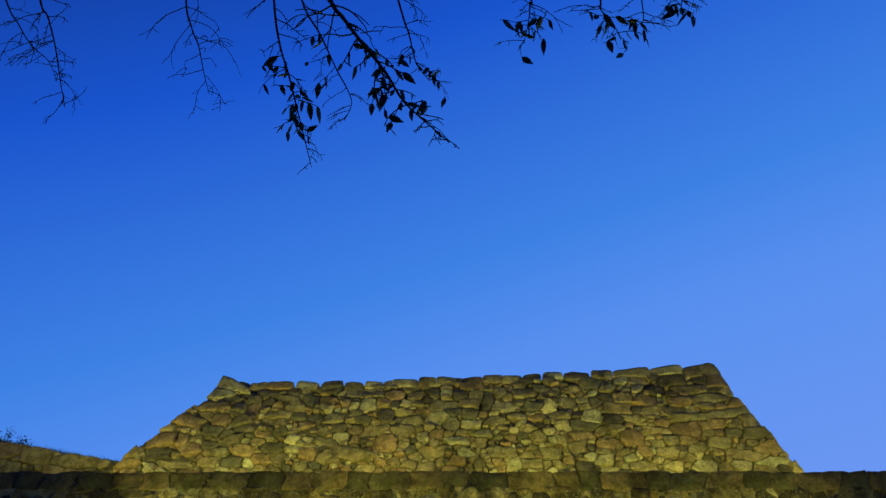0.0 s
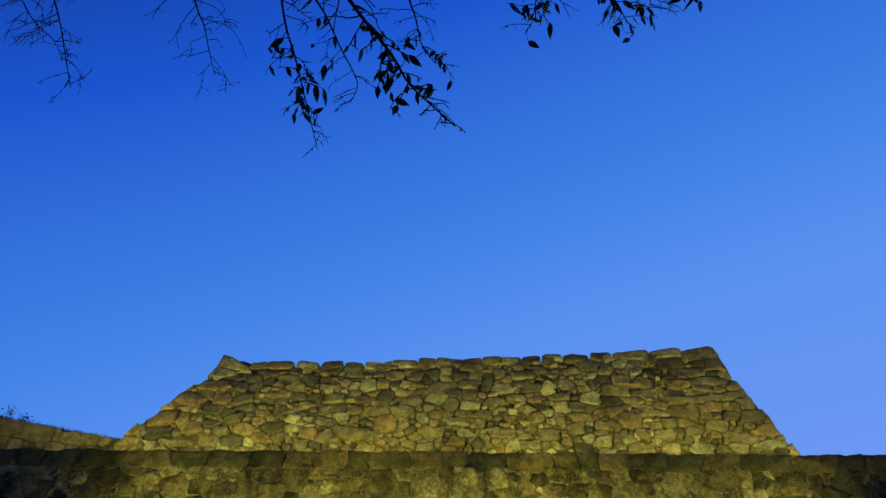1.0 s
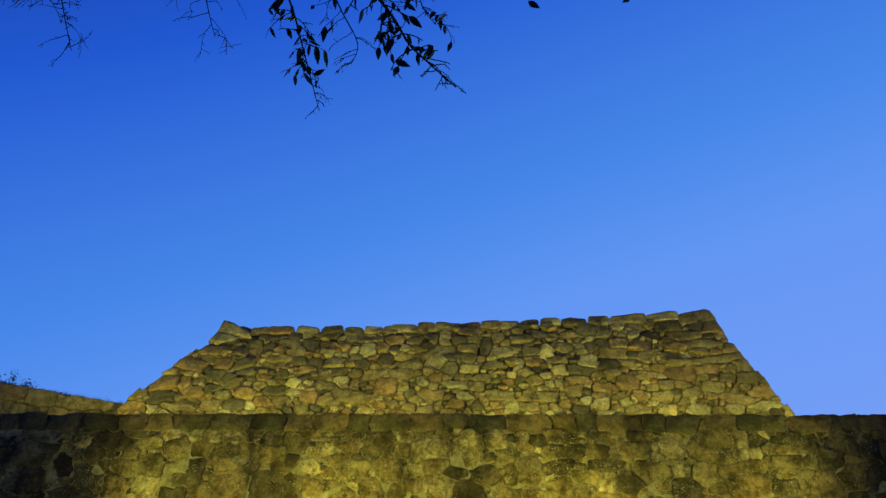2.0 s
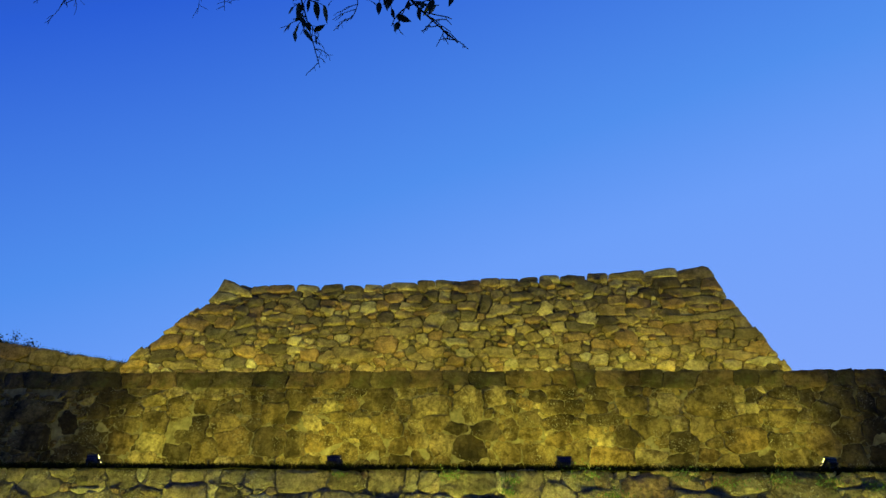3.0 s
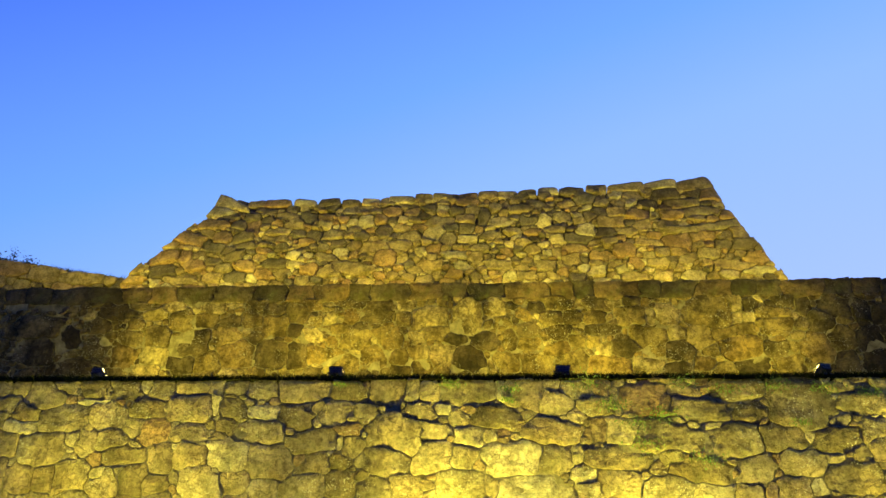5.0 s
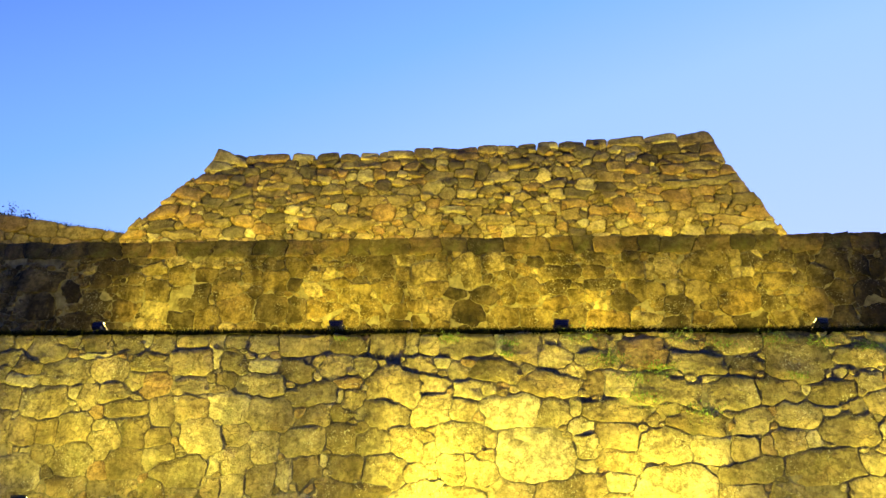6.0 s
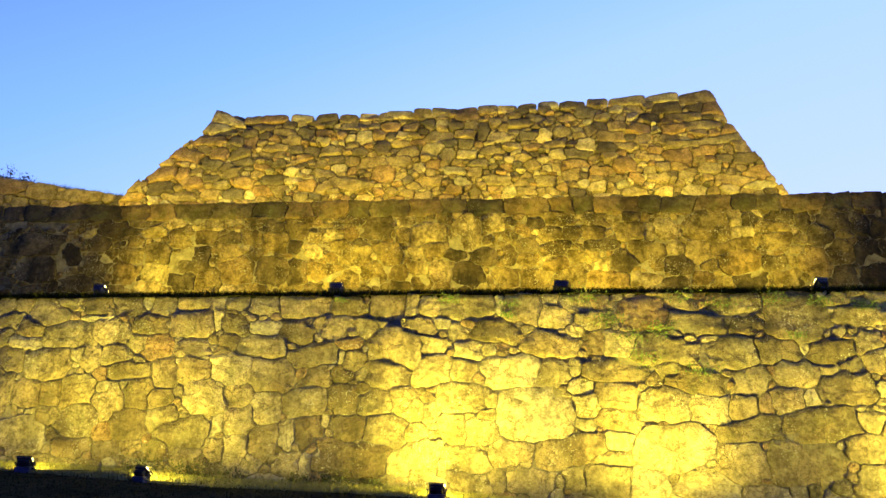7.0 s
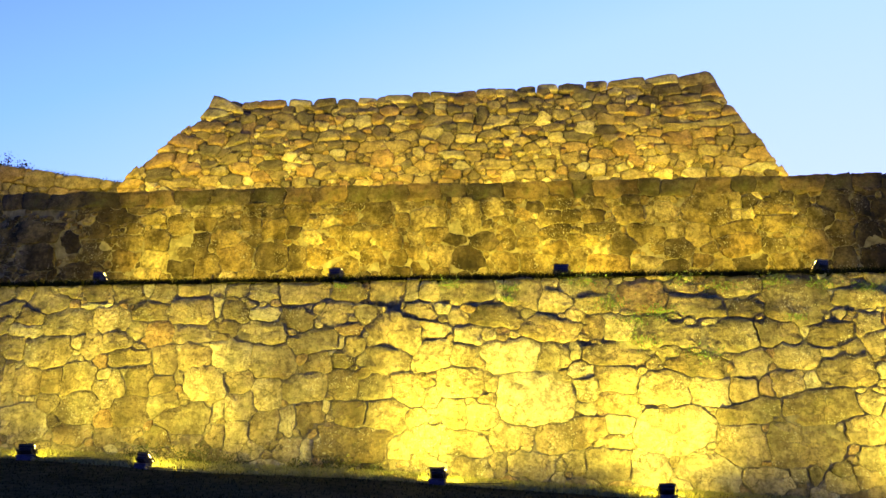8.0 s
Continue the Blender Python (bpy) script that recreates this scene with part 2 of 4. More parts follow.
def fill_blocks(rng, blocks, area, sizes, wide, tilt=6.0, crowd=0.4):
    """Adds stones where there is room between those that stand out, the big ones first."""
    u0, u1, v0, v1 = area
    for r, tries in sizes:
        us = np.array([rng.uniform(u0, u1) for _ in range(tries)])
        vs = np.array([rng.uniform(v0, v1) for _ in range(tries)])
        room = np.full(tries, 9.0)
        if blocks:
            arr = np.array(blocks)
            for k in range(0, tries, 200):
                room[k:k + 200] = beyond(arr, us[k:k + 200], vs[k:k + 200]).min(axis=-1)
        fresh = []
        for u, v, free in zip(us, vs, room):
            if free < r * (0.8 if r > 0.06 else crowd):
                continue
            w, h = 2 * r * rng.uniform(0.95, wide), 2 * r * rng.uniform(0.7, 1.0)
            if any(abs(u - f[0]) < (w / 2 + f[2]) * 0.95 and abs(v - f[1]) < (h / 2 + f[3]) * 0.95 for f in fresh):
                continue
            fresh.append(block(rng, u, v, w, h, rng.gauss(0, tilt)))
        blocks = blocks + fresh
    return blocks


def outlines(rng, blocks, edge, gap, seg=0.042):
    """Each stone's outline: out from its middle until a neighbour is as near, less half a joint. edge: corners, counterclockwise."""
    arr = np.array(blocks)
    sides = []
    for (x0, y0), (x1, y1) in zip(edge, edge[1:] + edge[:1]):
        n = math.hypot(x1 - x0, y1 - y0)
        a, b = (y1 - y0) / n, -(x1 - x0) / n
        sides.append((a, b, a * x0 + b * y0))
    for i, me in enumerate(arr):
        u, v, w, h = me[:4]
        if any(a * u + b * v > c - 0.01 for a, b, c in sides):
            continue
        reach = max(w, h) * 1.45 + 0.2
        d = np.hypot(arr[:, 0] - u, arr[:, 1] - v) - np.maximum(arr[:, 2], arr[:, 3])
        d[i] = 99
        near = np.argsort(d)[:22]
        n = int(max(12, min(44, 4 * (w + h) / seg)))
        k = np.arange(n) * (math.tau / n) + 0.1
        cu, cv = np.cos(k) * w / max(w, h), np.sin(k) * h / max(w, h)
        size = np.hypot(cu, cv)
        cu, cv = cu / size, cv / size
        t = np.linspace(0.04, 1.0, 26) * reach
        pu, pv = u + np.outer(cu, t), v + np.outer(cv, t)
        mine = beyond(arr[i:i + 1], pu, pv)[..., 0]
        lead = mine - beyond(arr[near], pu, pv).min(axis=-1)
        joint = gap * rng.choice((0.2, 0.5, 0.8, 1.2, 1.9))
        out = []
        for q in range(n):
            hit = int(np.argmax(lead[q] > 0)) if (lead[q] > 0).any() else len(t) - 1
            end = t[hit]
            if hit:
                a, b = lead[q][hit - 1], lead[q][hit]
                end = t[hit - 1] + (t[hit] - t[hit - 1]) * (-a / (b - a) if b > 0 > a else 1.0)
            for a, b, c in sides:
                run = a * cu[q] + b * cv[q]
                if run > 1e-6:
                    end = min(end, (c - a * u - b * v) / run)
            end = max(0.01, end - joint / 2)
            out.append((u + cu[q] * end, v + cv[q] * end))
        yield i, out


def stone(rng, poly, face, deep, bulge, wander, rough, proud, lean):
    """Vertices and faces of one stone: its outline, a worn edge and an uneven face. face(u, v, d) gives places."""
    ring = poly
    cu, cv = sum(p[0] for p in ring) / len(ring), sum(p[1] for p in ring) / len(ring)
    size = math.sqrt(sum((p[0] - cu) ** 2 + (p[1] - cv) ** 2 for p in ring) / len(ring))
    area = abs(sum(ring[i - 1][0] * ring[i][1] - ring[i][0] * ring[i - 1][1] for i in range(len(ring)))) / 2
    if size < 0.03 or area < 0.25 * size * size or area < 0.003:
        return None
    out = rng.uniform(-proud, proud)
    tu, tv = rng.gauss(0, lean), rng.gauss(0, lean)
    seedz = rng.uniform(0, 99)
    wob = []
    for u, v in ring:
        w = noise.noise_vector(Vector((u * 1.5, v * 1.9, 5.0))) * wander + noise.noise_vector(Vector((u * 4.3, v * 4.3, 8.0))) * wander * 0.55
        w += noise.noise_vector(Vector((u * 11, v * 11, seedz))) * wander * 0.42
        w += noise.noise_vector(Vector((u * 27, v * 27, seedz))) * 0.013
        wob.append((u + w.x, v + w.y))
    bulge = min(bulge, size * 0.4)
    levels = ((1.0, None), (1.0, -bulge), (1 - 0.3 * bulge / size, -bulge * 0.45), (1 - 0.9 * bulge / size, -bulge * 0.12), (0.5, 0.0))
    verts, faces, n = [], [], len(wob)
    for k, d in levels:
        for u, v in wob:
            a, b = cu + (u - cu) * k, cv + (v - cv) * k
            if d is None:
                verts.append(face(a, b, -deep))
            else:
                h = out + d + tu * (a - cu) + tv * (b - cv)
                h += rough * (noise.noise(Vector((a * 3.1, b * 3.1, seedz))) + 0.5 * noise.noise(Vector((a * 8.5, b * 8.5, seedz))))
                verts.append(face(a, b, h))
    verts.append(face(cu, cv, out + rough * noise.noise(Vector((cu * 3.1, cv * 3.1, seedz)))))
    for lev in range(len(levels) - 1):
        for i in range(n):
            j = (i + 1) % n
            faces.append((lev * n + i, lev * n + j, (lev + 1) * n + j, (lev + 1) * n + i))
    last = (len(levels) - 1) * n
    flat_sides = n
    faces += [(last + i, last + (i + 1) % n, len(verts) - 1) for i in range(n)]
    return verts, faces, flat_sides


def lay_stones(parent, stones, near, looks, limit=300):
    """stones: centre u, centre v, kind, verts, faces, hard faces. The nearest to `near` become parts, the others joined by kind.
    looks: for each kind a material for single stones and one for joined stones."""
    stones.sort(key=lambda s: (s[0] - near[0]) ** 2 + (s[1] - near[1]) ** 2)
    for u, v, kind, verts, faces, sides in stones[:limit]:
        c = [sum(p[k] for p in verts) / len(verts) for k in range(3)]
        ob = mesh_part("stone", [(p[0] - c[0], p[1] - c[1], p[2] - c[2]) for p in verts], faces, looks[kind][0], parent)
        ob.data.polygons.foreach_set("use_smooth", [k >= sides for k in range(len(faces))])
        ob.location = c
    for kind, look_ in enumerate(looks):
        allv, allf, soft = [], [], []
        for _, _, own, verts, faces, sides in stones[limit:]:
            if own == kind:
                k = len(allv)
                allv += verts
                allf += [tuple(i + k for i in f) for f in faces]
                soft += [i >= sides for i in range(len(faces))]
        if allv:
            ob = mesh_part("stones", allv, allf, look_[1], parent)
            ob.data.polygons.foreach_set("use_smooth", soft)
            tagged(ob, kind="stuff")


def battered(y0, z0, k):
    """Maps along, up and out of a leaning wall face to the world."""
    s = math.hypot(1, k)

    def face(u, v, d):
        return (u, y0 + k * (v - z0) - d / s, v + d * k / s)
    return face


def prism(name, section, x0, x1, mat, parent=None):
    """A solid with a section in y and z, from x0 to x1."""
    n = len(section)
    verts = [(x0, y, z) for y, z in section] + [(x1, y, z) for y, z in section]
    faces = [tuple(range(n))[::-1], tuple(range(n, 2 * n))] + [(i, (i + 1) % n, n + (i + 1) % n, n + i) for i in range(n)]
    return mesh_part(name, verts, faces, mat, parent)


# ---- ground ----
def ground_z(x, y):
    a = max(-13.0, min(13.0, x))
    near = max(0.0, min(1.0, (34 - abs(y)) / 10))
    return 0.03 - 0.058 * a * near + 0.05 * noise.noise(Vector((x * 0.35, y * 0.35, 2.0))) * near


def build_ground():
    xs = [-2500, -400, -120, -50] + [-30 + 0.75 * i for i in range(81)] + [50, 120, 400, 2500]
    ys = [-2500, -400, -120, -40] + [-20 + 0.6 * i for i in range(62)] + [25, 40, 80, 200, 600, 2500]
    verts = [(x, y, ground_z(x, y)) for y in ys for x in xs]
    w = len(xs)
    faces = [(j * w + i, j * w + i + 1, (j + 1) * w + i + 1, (j + 1) * w + i) for j in range(len(ys) - 1) for i in range(w - 1)]
    tagged(mesh_part("ground", verts, faces, turf, smooth=True), "dark sloping grass bank at dusk below the walls", "ground", kind="structure")


build_ground()

WALL_X0, WALL_X1 = -15.0, 12.0
low_face, mid_face, top_face = battered(12.0, 0.0, 0.2), battered(14.2, 3.0, 0.15), battered(17.0, 5.0, 0.45)
# stones that stand out: along, up, width, height, tilt, kind (0 tan, 1 dark, 2 pale, 3 rusty)
LOW_STONES_1 = [(-7.87, 2.8, 0.34, 0.27, -1, 0), (-7.78, 2.6, 0.42, 0.33, -1, 0), (-7.62, 2.81, 0.37, 0.22, -1, 0), (-7.2, 2.71, 0.65, 0.36, 4, 0), (-6.85, 2.86, 0.37, 0.2, -1, 0), (-6.41, 2.81, 0.44, 0.31, -1, 1), (-6.4, 2.6, 0.55, 0.09, -1, 2), (-5.88, 2.81, 0.48, 0.33, -1, 1), (-5.6, 2.87, 0.2, 0.18, -31, 2), (-5.52, 2.51, 0.54, 0.28, 7, 1), (-5.31, 2.8, 0.44, 0.29, -1, 1), (-4.84, 2.86, 0.6, 0.23, -1, 0), (-4.8, 2.5, 0.81, 0.39, 4, 0), (-4.45, 2.82, 0.27, 0.22, -1, 0), (-4.45, 2.56, 0.22, 0.27, -1, 2), (-4.18, 2.51, 0.5, 0.32, -16, 1)]
LOW_STONES_2 = [(-4.16, 2.85, 0.38, 0.22, -9, 0), (-3.91, 2.59, 0.2, 0.16, -1, 0), (-3.74, 2.8, 0.48, 0.3, -1, 0), (-3.07, 2.79, 0.8, 0.32, -1, 0), (-2.4, 2.79, 0.56, 0.3, -4, 1), (-1.83, 2.74, 0.58, 0.39, -1, 0), (-1.44, 2.75, 0.21, 0.32, -1, 0), (-1.15, 2.77, 0.33, 0.3, -1, 0), (-0.58, 2.77, 0.86, 0.37, -1, 0), (-0.09, 2.76, 0.1, 0.35, -1, 2), (0.25, 2.73, 0.51, 0.4, -1, 0), (0.75, 2.58, 0.45, 0.31, -1, 0), (1.06, 2.78, 0.51, 0.21, -1, 0), (1.29, 2.54, 0.5, 0.21, 4, 0), (2.01, 2.67, 0.7, 0.48, -1, 3), (2.56, 2.78, 0.58, 0.19, -1, 0)]
LOW_STONES_3 = [(2.8, 2.5, 0.77, 0.34, -5, 0), (3.33, 2.79, 0.82, 0.29, -1, 0), (4.27, 2.59, 0.92, 0.74, -1, 1), (4.86, 2.81, 0.4, 0.17, -1, 0), (5.17, 2.57, 0.84, 0.32, -1, 0), (-7.84, 2.32, 0.22, 0.27, -1, 0), (-7.46, 2.24, 0.52, 0.23, -1, 2), (-7.43, 2.44, 0.48, 0.31, -6, 1), (-6.83, 2.35, 0.71, 0.39, -1, 0), (-6.65, 2.08, 0.24, 0.21, -1, 2), (-6.1, 2.4, 0.62, 0.37, -1, 0), (-6, 2.05, 0.45, 0.3, -1, 0), (-5.68, 2.25, 0.31, 0.23, -1, 0), (-5.36, 2.16, 0.48, 0.35, -1, 3), (-4.81, 2.15, 0.59, 0.3, -1, 0), (-4.24, 2.26, 0.27, 0.23, -1, 1)]
LOW_STONES_4 = [(-3.7, 2.15, 0.79, 0.4, -6, 0), (-3.68, 2.46, 0.53, 0.23, -9, 2), (-3.18, 2.39, 0.54, 0.38, -6, 1), (-2.56, 2.44, 0.49, 0.33, -1, 0), (-2.36, 2.18, 0.4, 0.19, -1, 3), (-2.11, 2.44, 0.35, 0.26, -31, 0), (-1.67, 2.11, 0.85, 0.56, -9, 0), (-1.31, 2.46, 0.45, 0.28, -1, 0), (-1.11, 2.17, 0.51, 0.31, 4, 0), (-0.69, 2.36, 0.26, 0.22, -1, 0), (-0.58, 2.1, 0.42, 0.29, -1, 2), (-0.14, 2.37, 0.69, 0.36, -9, 1), (0.65, 2.16, 0.88, 0.34, -1, 0), (1.28, 2.2, 0.3, 0.29, -1, 0), (1.65, 2.19, 0.44, 0.34, -1, 0), (2.34, 2.09, 0.96, 0.38, -1, 0)]
LOW_STONES_5 = [(3, 2.26, 0.29, 0.15, -1, 0), (3.24, 2.04, 0.77, 0.51, -6, 0), (3.51, 2.45, 0.53, 0.29, -1, 1), (3.91, 2.07, 0.59, 0.43, -1, 1), (4.7, 2.06, 0.66, 0.34, 7, 1), (4.79, 2.32, 0.19, 0.15, -1, 2), (5.21, 2.18, 0.47, 0.36, 9, 0), (-7.66, 1.99, 0.4, 0.37, -1, 0), (-7.03, 1.91, 0.74, 0.52, 9, 0), (-6.39, 1.99, 0.31, 0.38, -1, 0), (-6.19, 1.74, 0.25, 0.22, 0, 3), (-5.78, 1.62, 0.18, 0.15, 30, 2), (-5.76, 1.81, 0.71, 0.29, 2, 1), (-5.2, 1.77, 0.37, 0.5, 0, 1), (-4.71, 1.8, 0.49, 0.38, -1, 0), (-4.14, 1.8, 0.58, 0.44, -1, 2)]
LOW_STONES_6 = [(-3.54, 1.73, 0.69, 0.49, -5, 0), (-2.91, 2.02, 0.74, 0.31, 7, 1), (-2.81, 1.72, 0.43, 0.29, 0, 1), (-2.5, 2, 0.1, 0.19, -1, 2), (-2.46, 1.74, 0.34, 0.2, -10, 1), (-2.28, 1.95, 0.31, 0.31, -1, 0), (-1.74, 1.75, 0.66, 0.42, -11, 1), (-1.11, 1.79, 0.57, 0.47, -1, 0), (-0.69, 1.8, 0.42, 0.35, -1, 0), (0.06, 1.79, 0.86, 0.45, 5, 2), (0.72, 1.79, 0.44, 0.38, -1, 0), (1.01, 1.84, 0.18, 0.25, -1, 2), (1.58, 1.78, 0.98, 0.34, -4, 1), (2.75, 1.63, 0.83, 0.34, 0, 1), (3.48, 1.63, 0.52, 0.43, 10, 0), (4.14, 1.73, 0.61, 0.39, -4, 0)]
LOW_STONES_7 = [(4.57, 1.78, 0.23, 0.18, -1, 0), (5.25, 1.93, 0.31, 0.32, 9, 0), (-7.62, 1.55, 0.22, 0.51, 0, 0), (-7.56, 1.21, 0.27, 0.25, 0, 0), (-7.34, 1.48, 0.49, 0.39, 0, 0), (-6.95, 1.15, 0.36, 0.25, 0, 0), (-6.92, 1.48, 0.41, 0.37, 0, 0), (-6.48, 1.5, 0.57, 0.53, 10, 0), (-6.1, 1.55, 0.27, 0.19, 0, 2), (-5.97, 1.32, 0.49, 0.47, 30, 0), (-5.56, 1.47, 0.41, 0.51, 0, 1), (-5.2, 1.39, 0.39, 0.3, 20, 1), (-4.55, 1.42, 0.57, 0.5, 0, 0), (-4.03, 1.44, 0.38, 0.3, 0, 0), (-3.58, 1.23, 0.43, 0.49, 0, 2), (-2.99, 1.31, 0.71, 0.46, 0, 0)]
LOW_STONES_8 = [(-2.42, 1.38, 0.44, 0.46, 0, 1), (-1.96, 1.34, 0.5, 0.36, 10, 0), (-1.48, 1.3, 0.48, 0.44, 0, 0), (-1.13, 1.17, 0.17, 0.32, 0, 0), (-0.69, 1.4, 0.7, 0.41, 0, 0), (-0.3, 1.17, 0.25, 0.19, 0, 0), (-0.27, 1.37, 0.2, 0.18, 0, 0), (0.41, 1.17, 1.14, 0.85, 0, 2), (1.1, 1.56, 0.42, 0.29, 0, 2), (1.15, 1.28, 0.35, 0.29, 0, 2), (1.56, 1.42, 0.55, 0.34, -8, 0), (2.24, 1.28, 0.78, 0.49, 0, 0), (2.88, 1.26, 0.55, 0.36, 0, 2), (3.31, 1.27, 0.42, 0.32, 0, 0), (3.71, 1.31, 0.17, 0.28, 0, 3), (3.97, 1.34, 0.48, 0.38, 0, 0)]
LOW_STONES_9 = [(4.32, 1.38, 0.22, 0.24, 0, 2), (4.82, 1.55, 0.81, 0.44, 5, 1), (-7.27, 0.87, 0.71, 0.54, 0, 2), (-6.42, 1.04, 0.63, 0.51, -10, 0), (-6, 0.87, 0.3, 0.33, 20, 3), (-5.93, 0.68, 0.42, 0.27, 0, 1), (-5.67, 1.02, 0.54, 0.49, 0, 1), (-5.57, 0.71, 0.4, 0.18, 0, 0), (-5.16, 1.11, 0.52, 0.3, 10, 0), (-4.79, 0.89, 0.74, 0.44, 0, 0), (-4.29, 1.03, 0.19, 0.33, 0, 2), (-3.95, 1.07, 0.48, 0.37, 0, 0), (-3.59, 0.74, 0.46, 0.45, 0, 0), (-3.22, 0.86, 0.25, 0.4, 0, 2), (-2.89, 0.94, 0.44, 0.42, 0, 1), (-2.66, 1.08, 0.13, 0.18, 0, 2)]
LOW_STONES_10 = [(-2.34, 0.99, 0.5, 0.39, -10, 1), (-2.19, 0.78, 0.1, 0.17, 20, 2), (-1.78, 0.91, 0.63, 0.48, 0, 0), (-1.35, 0.89, 0.36, 0.19, 10, 0), (-0.79, 0.93, 0.39, 0.41, 0, 0), (-0.35, 0.92, 0.44, 0.43, 0, 0), (1.13, 1.04, 0.3, 0.19, 0, 2), (1.58, 1.1, 0.59, 0.32, -15, 0), (1.58, 0.81, 0.33, 0.26, -5, 2), (2.34, 0.71, 1.09, 0.61, 0, 2), (3.38, 0.96, 0.93, 0.34, 4, 1), (4.39, 1.04, 1.08, 0.49, 5, 1), (4.95, 0.7, 0.53, 0.38, -8, 0), (5.09, 1.09, 0.35, 0.31, 0, 0), (-6.45, 0.67, 0.58, 0.28, 5, 0), (-5.19, 0.64, 0.41, 0.3, 0, 1)]
LOW_STONES_11 = [(-4.71, 0.54, 0.41, 0.29, 0, 0), (-4.23, 0.66, 0.31, 0.32, 0, 0), (-4, 0.65, 0.39, 0.4, 0, 0), (-3.77, 0.46, 0.34, 0.28, 0, 2), (-3.19, 0.46, 0.4, 0.36, 0, 0), (-2.93, 0.39, 0.25, 0.31, 0, 2), (-2.72, 0.62, 0.12, 0.21, -20, 2), (-2.24, 0.54, 1.07, 0.52, 0, 1), (-1.58, 0.42, 0.33, 0.28, 0, 0), (-1.23, 0.23, 0.35, 0.31, 0, 0), (-1.22, 0.6, 0.57, 0.39, 5, 0), (-0.65, 0.54, 0.74, 0.37, -5, 0), (-0.17, 0.23, 0.19, 0.33, 0, 0), (0.04, 0.64, 0.61, 0.36, 0, 0), (0.31, 0.23, 0.63, 0.38, -5, 0), (0.88, 0.67, 1.02, 0.43, 12, 0)]
LOW_STONES_12 = [(0.9, 0.29, 0.28, 0.27, 0, 2), (1.39, 0.26, 0.66, 0.41, 0, 0), (1.58, 0.54, 0.39, 0.18, 0, 0), (1.93, 0.24, 0.46, 0.42, 0, 2), (3.25, 0.51, 0.74, 0.57, 0, 0), (4.15, 0.5, 1.06, 0.54, 5, 1), (5, 0.31, 0.42, 0.37, -5, 0), (-1.9, 0.21, 0.52, 0.25, 0, 0), (-0.53, 0.2, 0.53, 0.33, 0, 0), (2.75, 0.14, 0.83, 0.47, -8, 2), (3.54, 0.05, 0.66, 0.35, 0, 0), (3.96, 0.14, 0.2, 0.19, 0, 0), (4.15, 0.16, 0.2, 0.24, 0, 1), (4.47, -0, 0.49, 0.26, 0, 0), (4.53, 0.16, 0.19, 0.19, 0, 1), (4.89, 0.09, 0.37, 0.29, 0, 0)]
LOW_STONES = LOW_STONES_1 + LOW_STONES_2 + LOW_STONES_3 + LOW_STONES_4 + LOW_STONES_5 + LOW_STONES_6 + LOW_STONES_7 + LOW_STONES_8 + LOW_STONES_9 + LOW_STONES_10 + LOW_STONES_11 + LOW_STONES_12
MID_STONES_1 = [(-9.06, 4.64, 0.49, 0.37, -31, 1), (-8.4, 4.63, 0.65, 0.37, -1, 1), (-7.53, 4.58, 0.59, 0.15, 7, 1), (-7.08, 4.38, 0.75, 0.32, -1, 1), (-6.56, 4.51, 0.75, 0.17, 7, 1), (-6.38, 4.31, 0.49, 0.24, -1, 0), (-6.03, 4.49, 0.36, 0.22, -1, 2), (-5.45, 4.48, 0.63, 0.26, -1, 2), (-4.93, 4.54, 0.31, 0.22, -1, 2), (-4.19, 4.39, 0.37, 0.21, -1, 1), (-3.72, 4.33, 0.45, 0.36, -1, 0), (-2.7, 4.52, 0.51, 0.21, -1, 1), (-2.29, 4.34, 0.57, 0.42, -1, 1), (-1.76, 4.49, 0.34, 0.25, -1, 2), (-0.21, 4.38, 0.44, 0.31, -1, 2), (0.57, 4.4, 0.39, 0.23, -1, 1)]
MID_STONES_2 = [(1.6, 4.46, 0.39, 0.25, -1, 1), (1.9, 4.49, 0.35, 0.19, -1, 2), (2.19, 4.5, 0.33, 0.21, -1, 0), (3.97, 4.44, 0.19, 0.31, -1, 2), (4.2, 4.4, 0.28, 0.22, -1, 1), (4.78, 4.47, 0.34, 0.24, -1, 1), (5.09, 4.36, 0.28, 0.37, -1, 1), (5.61, 4.35, 0.56, 0.36, -1, 1), (6.07, 4.31, 0.28, 0.36, -1, 1), (-8.49, 4.14, 0.86, 0.43, -1, 1), (-7.92, 3.92, 0.43, 0.47, -1, 1), (-7.37, 4.17, 0.38, 0.32, -1, 1), (-6.7, 3.89, 0.53, 0.32, -1, 0), (-6.68, 4.16, 0.36, 0.26, -1, 0), (-6.23, 3.93, 0.55, 0.38, -1, 0), (-5.84, 4.24, 0.57, 0.47, 9, 0)]
